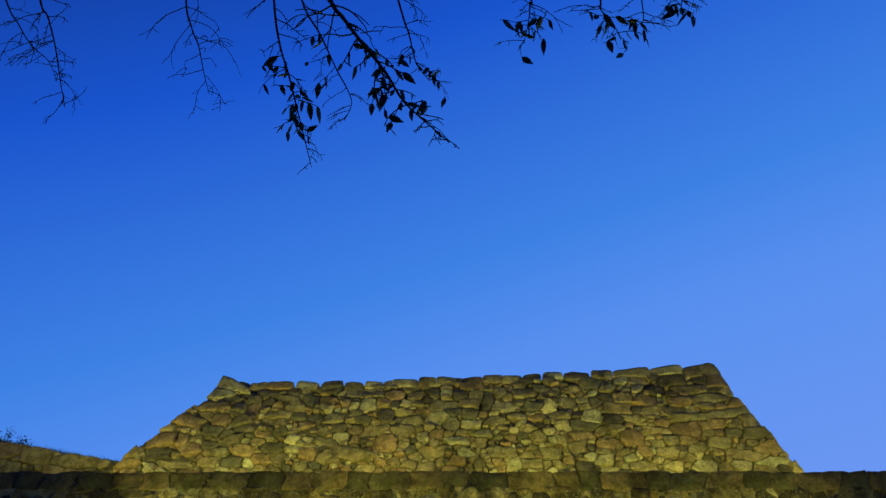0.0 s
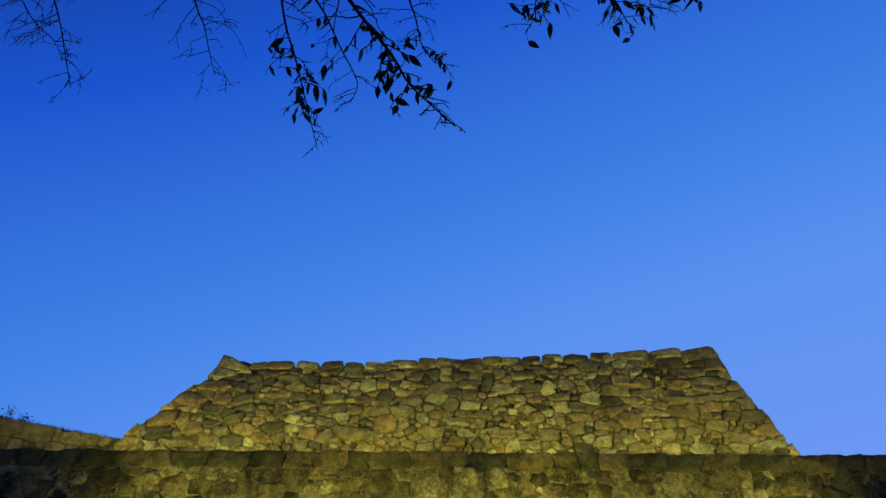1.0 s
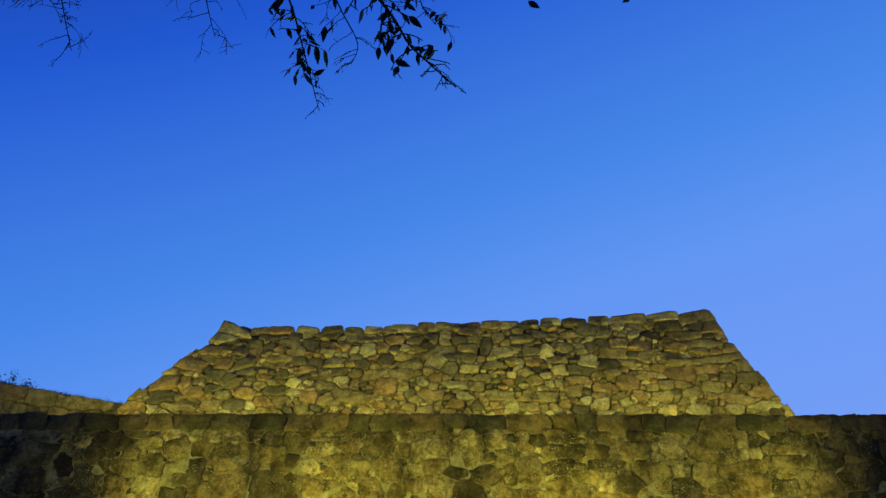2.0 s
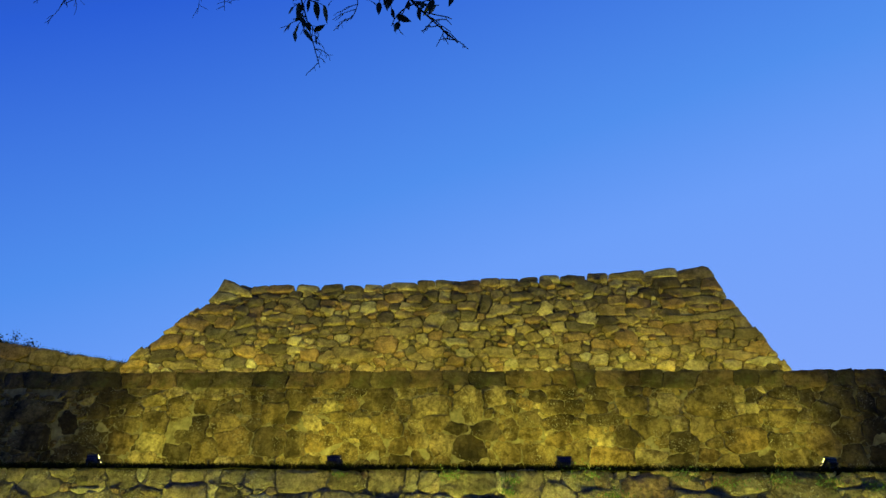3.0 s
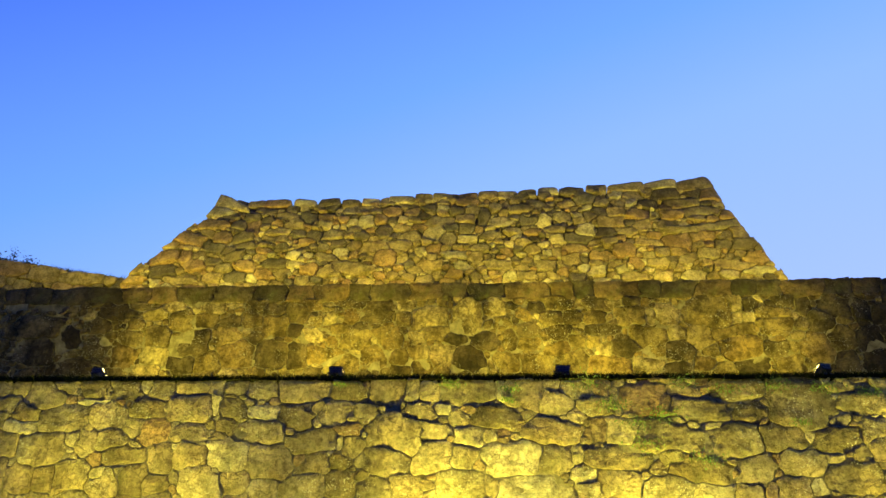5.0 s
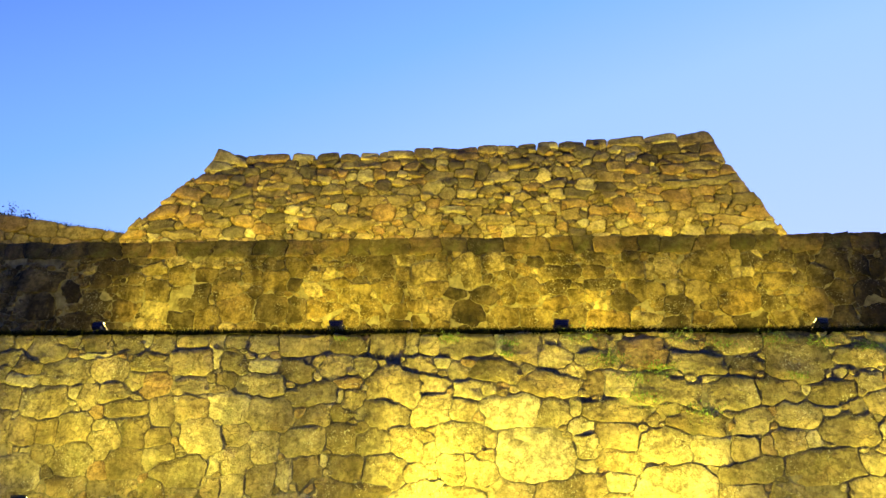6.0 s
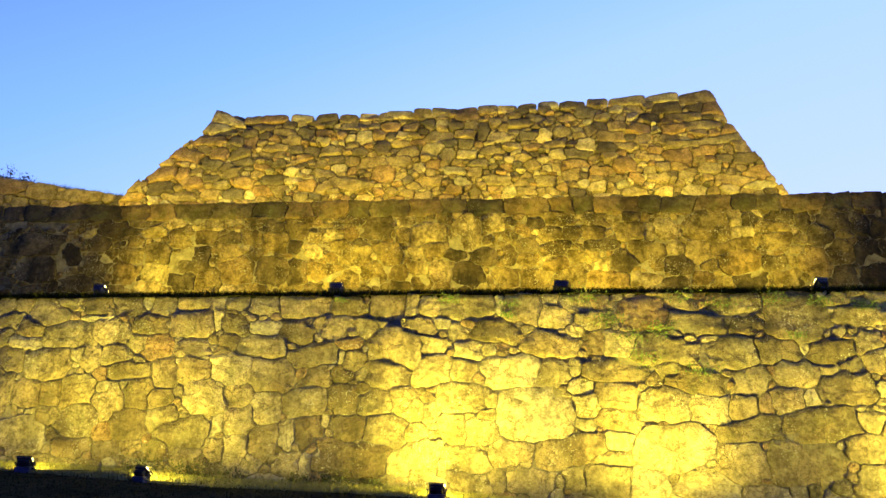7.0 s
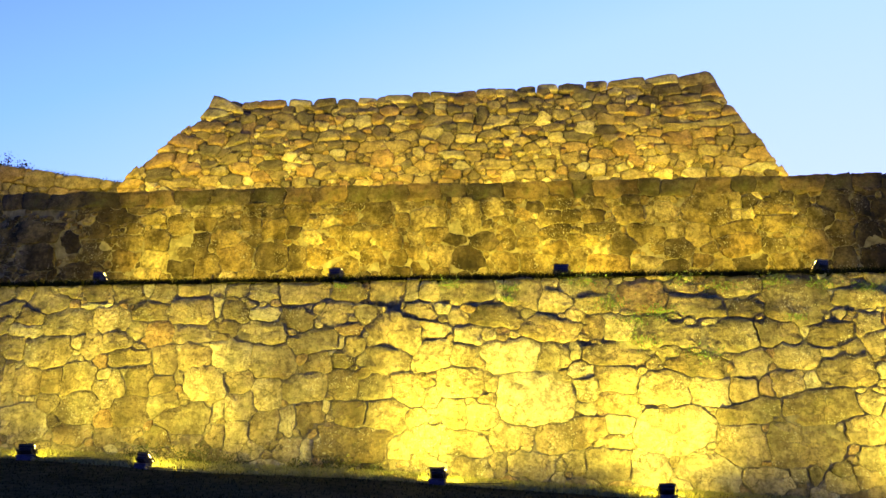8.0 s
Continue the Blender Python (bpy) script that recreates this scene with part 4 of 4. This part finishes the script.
# ---- floodlights ----
def flood_light(at, turn, tilt, watts, label, blue=False, size=0.27, beams=(), colour=YELLOW, swing=0):
    """A small square floodlight on a stirrup: tilt is how far its glass looks up from level, turn which way (0: towards the walls)."""
    root = new("flood_light")
    root.matrix_basis = pose(*at, 0, 0, turn)
    tagged(root, label, "floodlight", "floodlights")
    w, h, d = size / 2, size * 0.38, size * 0.17
    tip = pose(0, 0, size * 0.42, tilt, 0, 0)
    body = bmesh.new()
    box(body, (-w * 0.93, -d * 0.2, -h), (w * 0.93, d * 0.7, h), 0.012, tip)
    box(body, (-w * 0.8, -d * 1.3, -h * 0.85), (w * 0.8, -d * 0.25, h * 0.85), 0.02, tip)
    hull = part("housing", body, casing_blue if blue else casing, root)
    rim = bmesh.new()
    for lo, hi in (((-w, d * 0.7, h * 0.86), (w, d * 1.15, h * 1.04)), ((-w, d * 0.7, -h * 1.04), (w, d * 1.15, -h * 0.86)), ((-w, d * 0.7, -h * 0.86), (-w * 0.88, d * 1.15, h * 0.86)), ((w * 0.88, d * 0.7, -h * 0.86), (w, d * 1.15, h * 0.86))):
        box(rim, lo, hi, 0.004, tip)
    part("bezel", rim, casing, root)
    glass = bmesh.new()
    box(glass, (-w * 0.87, d * 0.72, -h * 0.85), (w * 0.87, d * 0.9, h * 0.85), 0.0, tip)
    part("lens", glass, lens_glow, root, "lit yellow lamp glass")
    for i in range(7):
        fin = bmesh.new()
        x = -w * 0.75 + w * 1.5 * i / 6
        box(fin, (x - 0.004, -d * 1.3 - size * 0.07, -h * 0.75), (x + 0.004, -d * 1.3 + 0.003, h * 0.75), 0.0015, tip)
        part("cooling_fin", fin, casing_blue if blue else casing, hull)
    yoke = bmesh.new()
    box(yoke, (-w * 1.14, -0.016, 0.004), (-w * 1.03, 0.016, size * 0.46), 0.002)
    box(yoke, (w * 1.03, -0.016, 0.004), (w * 1.14, 0.016, size * 0.46), 0.002)
    box(yoke, (-w * 1.14, -0.018, 0.0), (w * 1.14, 0.018, 0.008), 0.002)
    part("bracket", yoke, casing, root)
    for s in (-1, 1):
        knob = bmesh.new()
        bmesh.ops.create_cone(knob, cap_ends=True, segments=12, radius1=0.017, radius2=0.014, depth=0.016, matrix=Matrix.Translation((s * w * 1.19, 0, size * 0.42)) @ pose(0, 0, 0, 0, 90, 0))
        part("knob", knob, casing, root)
    foot = bmesh.new()
    box(foot, (-w * 0.98, -size * 0.42, -0.05), (w * 0.98, size * 0.1, size * 0.19), 0.014)
    # the foot's blue is the sky's reflection put into its colour
    part("foot", foot, casing_blue, root)
    gland = bmesh.new()
    pts = [(0.03, -size * 0.38, size * 0.12), (0.05, -size * 0.5, size * 0.12), (0.12, -size * 0.62, 0.04), (0.25, -0.14, 0.0), (0.5, -0.05, -0.012), (0.85, 0.06, -0.02)]
    tube(gland, pts, 0.006, 0.006, 6)
    part("cable", gland, rubber, root)
    # an uneven reflector: beams (share, elevation, turn, spread)
    for share, lift, aside, cone in beams:
        aside = swing + (-aside if swing > 0 else aside)
        data = bpy.data.lights.new("flood", "AREA")
        data.shape, data.size, data.size_y = "RECTANGLE", w * (1.7 - 0.9 * abs(math.sin(radians(aside)))), h * 1.6
        data.energy, data.color, data.spread = watts * share, colour, radians(cone)
        beam = new("flood_beam", data)
        beam.parent = root
        beam.matrix_basis = Matrix.Translation(tip @ Vector((-math.sin(radians(aside)) * w * 1.25, d * 1.5, 0))) @ pose(0, 0, 0, 0, 0, aside) @ pose(0, 0, 0, 90 + lift, 0, 0)
    return root


LOW_BEAMS = ((0.44, 104, 0, 140), (0.24, 68, 74, 140), (0.24, 68, -74, 140), (0.08, -32, 0, 160))
TURNED_BEAMS = ((0.36, 108, 0, 150), (0.16, 62, 80, 140), (0.38, 60, -64, 150), (0.1, -32, 0, 160))
RIGHT_BEAMS = ((0.4, 104, 0, 150), (0.26, 66, 70, 155), (0.26, 68, -70, 150), (0.08, -32, 0, 160))
MID_BEAMS = ((0.32, 38, 58, 146), (0.32, 38, -58, 146), (0.36, 82, 0, 80))
END_BEAMS = ((0.63, 36, 0, 165), (0.27, 75, 0, 100), (0.1, 50, 110, 150))
TOP_BEAMS = ((0.66, 34, 0, 176), (0.34, 56, 0, 120))


def lamps():
    for x, turn, tilt, watts, beams in ((-6.6, 6, 40, 0.46, LOW_BEAMS), (-4.93, -25, 40, 0.44, TURNED_BEAMS), (-0.94, -8, 38, 0.91, RIGHT_BEAMS), (2.02, 0, 42, 0.88, LOW_BEAMS), (5.9, 6, 40, 0.9, LOW_BEAMS)):
        flood_light((x, 11.2, ground_z(x, 11.2) + 0.03), turn, tilt, LOW_WATTS * watts, "black floodlight on the grass, aimed up at the lower wall", size=0.22, beams=beams)
    for x, turn, swing, tilt, watts, blue in ((-6.55, -18, -40, 42, 0.52, True), (-2.68, -6, 0, 46, 1.0, True), (0.86, 4, 0, 46, 1.0, True), (4.76, 24, 31, 42, 0.55, False)):
        flood_light((x, 12.9, 3.0), turn, tilt, MID_WATTS * watts, "small blue-black floodlight on the grassy ledge" if blue else "small black floodlight on the grassy ledge", blue, 0.23, END_BEAMS if swing else MID_BEAMS, WARM, swing)
    for i in range(6):
        x = -8.2 + 2.84 * i
        flood_light((x, 15.3, 4.86), 0, 50, TOP_WATTS, "black floodlight on the terrace, aimed at the rampart", size=0.15, beams=TOP_BEAMS, colour=WARM)
    flood_light((-11.0, 15.3, 4.86), 0, 35, TOP_WATTS * 0.22, "black floodlight on the terrace, aimed at the side wall", size=0.15, beams=((1.0, 45, 0, 170),), colour=WARM)


lamps()


# ---- grass ----
def blades(name, label, count, place, tall, mat, seed, wide=0.006, lean=0.5):
    """Grass as bent two-piece blades. place(rng) gives a foot."""
    rng = random.Random(seed)
    verts, faces = [], []
    for _ in range(count):
        x, y, z = place(rng)
        h = tall * rng.uniform(0.35, 1.15)
        a = rng.uniform(0, math.tau)
        w = wide * rng.uniform(0.7, 1.5)
        dx, dy = math.cos(a), math.sin(a)
        bx, by = rng.gauss(0, lean) * h, rng.gauss(0, lean) * h
        k = len(verts)
        verts += [(x - dx * w, y - dy * w, z - 0.01), (x + dx * w, y + dy * w, z - 0.01), (x + dx * w * 0.7 + bx * 0.4, y + dy * w * 0.7 + by * 0.4, z + h * 0.6), (x - dx * w * 0.7 + bx * 0.4, y - dy * w * 0.7 + by * 0.4, z + h * 0.6), (x + bx, y + by, z + h)]
        faces += [(k, k + 1, k + 2, k + 3), (k + 3, k + 2, k + 4)]
    return tagged(mesh_part(name, verts, faces, mat), label, "grass", kind="stuff")


def at_ledge(rng):
    x = rng.uniform(-12, 10)
    return (x, 12.6 + abs(rng.gauss(0, 0.1)), 2.93)


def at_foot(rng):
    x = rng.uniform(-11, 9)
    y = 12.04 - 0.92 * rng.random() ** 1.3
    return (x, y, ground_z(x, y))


def at_bank(rng):
    x, y = rng.uniform(-9, 7), rng.uniform(8.3, 11.08)
    return (x, y, ground_z(x, y))


def at_crest(rng):
    x = rng.uniform(-15, -8.0)
    return (x, rng.uniform(18.15, 18.7), side_crest(x) - 0.04)


def at_coping(rng):
    x = rng.uniform(-12, 9)
    return (x, rng.uniform(14.6, 15.0), 4.82)


# ledge and bank blades are coloured dark to stand for shade
blades("grass", "grass fringe along the ledge top, its shade put into the colour", 24000, at_ledge, 0.12, shade_blades, 5)
# wall-foot blades carry part of the lamp glow as colour
blades("grass", "short grass along the foot of the lower wall, lamp glow in its colour", 42000, at_foot, 0.05, lit_blades, 6, wide=0.005)
blades("grass", "short grass on the bank before the floodlights, coloured as unlit", 9000, at_bank, 0.03, shade_blades, 7)
blades("grass", "dark grass along the sloping wall top", 3500, at_crest, 0.1, shade_blades, 8, lean=0.8)
blades("grass", "thin grass behind the middle wall's top stones", 1500, at_coping, 0.05, blade_green, 9)


# ---- weeds rooted in the wall joints ----
def weed(at, size, count, seed, mat=weed_green):
    rng = random.Random(seed)
    verts, faces = [], []
    for _ in range(count):
        cx, cy, cz = at[0] + rng.gauss(0, size), at[1] - abs(rng.gauss(0, 0.03)), at[2] + rng.gauss(0, size * 0.45)
        r = rng.uniform(0.008, 0.024)
        m = Euler((rng.uniform(0, 6.3), rng.uniform(0, 6.3), rng.uniform(0, 6.3))).to_matrix()
        k = len(verts)
        verts += [tuple(Vector((cx, cy, cz)) + m @ Vector(q) * r) for q in ((-1, 0, 0), (-0.2, 0.5, 0.12), (1.1, 0, 0), (-0.2, -0.5, 0.12))]
        faces += [(k, k + 1, k + 2), (k, k + 2, k + 3)]
    return tagged(mesh_part("weed", verts, faces, mat), "small green weeds rooted in a stone joint", "weed", "weeds in the walls", "stuff")


for i, (x, z, size, count) in enumerate(((0.0, 2.62, 0.06, 90), (0.02, 2.8, 0.09, 110), (1.55, 2.55, 0.14, 220), (2.25, 2.42, 0.13, 200), (1.85, 2.3, 0.1, 120), (2.0, 1.98, 0.16, 160), (2.75, 1.8, 0.14, 140), (3.2, 2.78, 0.12, 130), (3.95, 2.85, 0.14, 160), (4.6, 2.8, 0.12, 130), (4.2, 2.3, 0.08, 70), (1.2, 2.9, 0.16, 160), (-0.85, 2.88, 0.1, 120), (-2.5, 2.86, 0.06, 60), (5.3, 2.75, 0.12, 120), (2.6, 2.9, 0.12, 120))):
    weed((x, 12.0 + 0.2 * z - 0.02, z), size, count, 60 + i)
# darker tufts along the foot of the wall
for i, (x, size, count) in enumerate(((-5.3, 0.2, 260), (-4.55, 0.22, 320), (-4.0, 0.12, 120), (-3.0, 0.1, 110), (-2.45, 0.16, 240), (-1.9, 0.08, 80))):
    weed((x, 11.98, ground_z(x, 11.98) + 0.06), size, count * 2, 90 + i, blade_green)


# ---- trees ----
def curve_points(pts, k=5):
    """A smooth line through the given points."""
    vs = [Vector(p) for p in pts]
    out = []
    for i in range(len(vs) - 1):
        a, b = vs[max(i - 1, 0)], vs[i]
        c, d = vs[i + 1], vs[min(i + 2, len(vs) - 1)]
        for j in range(k):
            t = j / k
            out.append(0.5 * (2 * b + (c - a) * t + (2 * a - 5 * b + 4 * c - d) * t * t + (3 * b - a - 3 * c + d) * t ** 3))
    return out + [vs[-1]]


def twig_line(rng, start, way, length, droop, steps=7, curl=0.5):
    """A twig that leaves its branch, arches over and hangs, with small kinks at its buds."""
    pts, d = [start.copy()], way.normalized()
    side = Vector((rng.gauss(0, 1), rng.gauss(0, 0.4), rng.gauss(0, 0.6))) * curl
    for i in range(steps):
        f = (i + 1) / steps
        kink = 0.2 if rng.random() < 0.35 else 0.07
        d = (d + side / steps + Vector((rng.gauss(0, kink), rng.gauss(0, kink * 0.6), rng.gauss(0, kink) - droop * 2 * f / steps))).normalized()
        pts.append(pts[-1] + d * length / steps)
    return pts


def leaf_mesh(name, seed, long, wide):
    """One folded, curled blade with a pointed tip, hanging along -z."""
    rng = random.Random(seed)
    verts, faces = [], []
    rows = 6
    for i in range(rows + 1):
        t = i / rows
        w = wide * math.sin(math.pi * (0.06 + 0.94 * t) ** 0.8) * (1 - 0.25 * t)
        bend = 0.25 * long * t * t * rng.uniform(0.8, 1.2)
        verts += [(-w, bend + w * 0.35, -long * t), (0, bend, -long * t), (w, bend + w * 0.35, -long * t)]
    for i in range(rows):
        k = i * 3
        faces += [(k, k + 1, k + 4, k + 3), (k + 1, k + 2, k + 5, k + 4)]
    me = bpy.data.meshes.new(name)
    me.from_pydata(verts, [], faces)
    me.polygons.foreach_set("use_smooth", [True] * len(me.polygons))
    me.materials.append(leaf_green)
    return me


LEAVES = [leaf_mesh("leaf", 1, 0.075, 0.016), leaf_mesh("leaf", 2, 0.06, 0.014), leaf_mesh("leaf", 3, 0.085, 0.018)]


def hang_leaf(rng, at, parent, big=1.0):
    ob = new("leaf", rng.choice(LEAVES))
    ob.parent = parent
    s = rng.uniform(0.75, 1.15) * big
    ob.matrix_basis = Matrix.Translation(at) @ Euler((rng.gauss(0, 0.45), rng.gauss(0, 0.45), rng.uniform(0, 6.3))).to_matrix().to_4x4() @ Matrix.Diagonal((s, s, s, 1))
    return ob


def hanging_branch(tree, line, radius, twigs, reach, leaves, seed, leaf_from=0.0, leaf_to=1.0):
    """A drooping branch through the points of line with side twigs and a few last leaves."""
    rng = random.Random(seed)
    bm = bmesh.new()
    pts = curve_points(line)
    tube(bm, pts, radius, radius * 0.22, 6)
    ends = []
    for i in range(twigs):
        f = 0.06 + 0.94 * ((i + rng.random()) / twigs) ** 0.75
        k = min(len(pts) - 2, int(f * (len(pts) - 1)))
        d = (pts[k + 1] - pts[k]).normalized()
        side = rng.choice((-1, 1))
        way = d * rng.uniform(0.3, 0.9) + Vector((side * rng.uniform(0.6, 1.2), rng.gauss(0, 0.35), rng.uniform(-0.1, 0.4)))
        n = reach * rng.uniform(0.45, 1.25) * (1.1 - 0.6 * f)
        tw = twig_line(rng, pts[k], way, n, rng.uniform(0.1, 1.5), 12, 0.7)
        thin = max(0.0023, radius * (0.42 - 0.2 * f))
        tube(bm, tw, thin, thin * 0.6, 4)
        ends.append((f, tw))
        for _ in range(rng.choice((1, 2, 3, 4))):
            j = rng.randrange(3, 12)
            dd = (tw[j] - tw[j - 1]).normalized() + Vector((rng.choice((-1, 1)) * rng.uniform(0.4, 1.0), rng.gauss(0, 0.4), rng.gauss(-0.1, 0.5)))
            tube(bm, twig_line(rng, tw[j], dd, n * rng.uniform(0.12, 0.5), rng.uniform(0.0, 1.0), 6, 0.8), thin * 0.75, thin * 0.5, 4)
    ob = part("branch", bm, bark, tree)
    near = [e for e in ends if leaf_from <= e[0] <= leaf_to] or ends
    hung = []
    for count in range(leaves * 6):
        if len(hung) >= leaves:
            break
        if rng.random() < 0.22:
            p = pts[int((leaf_from + (leaf_to - leaf_from) * rng.random()) * (len(pts) - 1))]
        else:
            tw = rng.choice(near)[1]
            k = rng.randrange(0, len(tw) - 1)
            p = tw[k].lerp(tw[k + 1], rng.random())
        if all((p - q).length > 0.03 for q in hung):
            hung.append(p)
            hang_leaf(rng, p, ob, 1.08)
    return ob


def near_tree():
    tree = tagged(new("tree"), "half-bare tree with dark drooping twigs and a few last leaves", "tree")
    bm = bmesh.new()
    tube(bm, curve_points([(-5.2, 1.2, -0.3), (-5.15, 1.25, 1.2), (-5.0, 1.4, 2.8), (-4.8, 1.6, 4.4), (-4.6, 1.8, 5.8)]), 0.2, 0.11, 12)
    part("trunk", bm, bark, tree)
    tops = []
    for pts, r in (([(-4.6, 1.8, 5.75), (-3.9, 2.6, 6.2), (-3.1, 3.3, 6.25), (-2.0, 3.6, 6.2), (-1.0, 3.6, 6.1)], 0.07), ([(-4.6, 1.8, 5.7), (-3.2, 2.2, 6.4), (-1.6, 2.8, 6.6), (0.0, 3.2, 6.4), (1.2, 3.3, 6.1)], 0.075), ([(-4.6, 1.8, 5.75), (-5.0, 2.2, 7.0), (-5.2, 2.4, 8.2)], 0.06)):
        bm = bmesh.new()
        tube(bm, curve_points(pts), r, r * 0.4, 8)
        tops.append(part("limb", bm, bark, tree))
    return tree


tree = near_tree()
hanging_branch(tree, [(-3.0, 3.35, 6.2), (-2.82, 3.6, 5.42), (-2.72, 3.6, 5.24), (-2.61, 3.6, 4.99), (-2.52, 3.6, 4.74), (-2.44, 3.6, 4.53)], 0.009, 20, 0.34, 0, 101)
hanging_branch(tree, [(-3.3, 3.2, 6.2), (-3.14, 3.7, 5.54), (-2.98, 3.7, 5.29), (-2.85, 3.7, 5.11), (-2.7, 3.7, 4.97), (-2.61, 3.7, 4.81)], 0.007, 17, 0.3, 0, 102)
hanging_branch(tree, [(-1.95, 3.6, 6.18), (-1.86, 3.6, 5.36), (-1.78, 3.6, 5.09), (-1.72, 3.6, 4.96), (-1.66, 3.6, 4.77), (-1.6, 3.6, 4.59)], 0.008, 17, 0.34, 0, 103)
hanging_branch(tree, [(-1.4, 3.55, 6.12), (-1.23, 3.4, 5.13), (-1.16, 3.4, 4.78), (-1.08, 3.4, 4.54), (-1.02, 3.4, 4.34), (-0.96, 3.4, 4.14), (-0.9, 3.4, 3.94)], 0.009, 27, 0.2, 56, 104, 0.4, 0.84)
hanging_branch(tree, [(-1.3, 3.55, 6.1), (-1.14, 3.6, 5.32), (-0.99, 3.6, 5.0), (-0.88, 3.6, 4.75), (-0.77, 3.6, 4.51), (-0.8, 3.6, 4.37)], 0.008, 17, 0.24, 9, 105, 0.4, 0.7)
hanging_branch(tree, [(-1.25, 3.55, 6.1), (-0.91, 3.4, 5.11), (-0.81, 3.4, 4.93), (-0.69, 3.4, 4.74), (-0.55, 3.4, 4.53), (-0.45, 3.4, 4.34), (-0.33, 3.4, 4.2), (-0.2, 3.4, 4.06)], 0.014, 32, 0.26, 74, 106, 0.4, 0.8)
hanging_branch(tree, [(-0.9, 3.0, 6.55), (-0.53, 3.5, 5.18), (-0.45, 3.5, 4.89), (-0.4, 3.5, 4.67), (-0.32, 3.5, 4.54)], 0.008, 20, 0.26, 13, 107, 0.6, 1.0)
hanging_branch(tree, [(0.1, 3.2, 6.35), (0.23, 3.3, 5.02), (0.23, 3.3, 4.88), (0.22, 3.3, 4.76), (0.19, 3.3, 4.6)], 0.008, 18, 0.24, 18, 108, 0.62, 1.0)
hanging_branch(tree, [(0.5, 3.25, 6.25), (0.6, 3.3, 5.0), (0.6, 3.3, 4.82), (0.65, 3.3, 4.74), (0.69, 3.3, 4.6)], 0.007, 16, 0.22, 19, 109, 0.62, 1.0)
hanging_branch(tree, [(0.75, 3.25, 6.2), (0.82, 3.3, 4.9), (0.8, 3.3, 4.7)], 0.006, 15, 0.2, 4, 110, 0.8, 1.0)
hanging_branch(tree, [(0.95, 3.28, 6.15), (1.01, 3.3, 5.0), (1.03, 3.3, 4.88), (1.01, 3.3, 4.76)], 0.007, 21, 0.22, 17, 111, 0.68, 1.0)


def far_tree(at, height, seed):
    """A small tree beyond the side wall: trunk, forking limbs and a loose crown of fine leaves."""
    rng = random.Random(seed)
    root = tagged(new("tree"), "dark bushy tree standing behind the side wall", "tree")
    root.location = at
    bm = bmesh.new()
    tube(bm, curve_points([(0, 0, -0.2), (0.1, 0, height * 0.3), (0, 0.1, height * 0.55)]), 0.14, 0.07, 8)
    part("trunk", bm, bark, root)
    bm = bmesh.new()
    tips = []
    for _ in range(16):
        st = Vector((rng.gauss(0, 0.05), rng.gauss(0, 0.05), height * rng.uniform(0.3, 0.55)))
        way = Vector((rng.gauss(0, 0.8), rng.gauss(0, 0.8), rng.uniform(0.3, 1.0)))
        tw = twig_line(rng, st, way, height * rng.uniform(0.3, 0.5), -0.2, 7, 0.4)
        tube(bm, tw, 0.03, 0.008, 5)
        for _ in range(5):
            j = rng.randrange(3, 8)
            sub = twig_line(rng, tw[j], Vector((rng.gauss(0, 1), rng.gauss(0, 1), rng.gauss(0.3, 0.6))), height * 0.16, 0, 5, 0.5)
            tube(bm, sub, 0.009, 0.003, 4)
            tips += sub[2:]
    part("limbs", bm, bark, root)
    verts, faces = [], []
    for p in tips:
        for _ in range(13):
            c = p + Vector((rng.gauss(0, 0.07), rng.gauss(0, 0.07), rng.gauss(0, 0.07)))
            m = Euler((rng.uniform(0, 6.3), rng.uniform(0, 6.3), rng.uniform(0, 6.3))).to_matrix()
            r = rng.uniform(0.02, 0.04)
            k = len(verts)
            verts += [tuple(c + m @ Vector(q) * r) for q in ((-1, 0, 0), (-0.1, 0.5, 0.1), (1, 0, 0), (-0.1, -0.5, 0.1))]
            faces += [(k, k + 1, k + 2), (k, k + 2, k + 3)]
    tagged(mesh_part("crown", verts, faces, leaf_green, root), kind="stuff")


far_tree((-12.7, 19.9, 5.0), 2.25, 71)
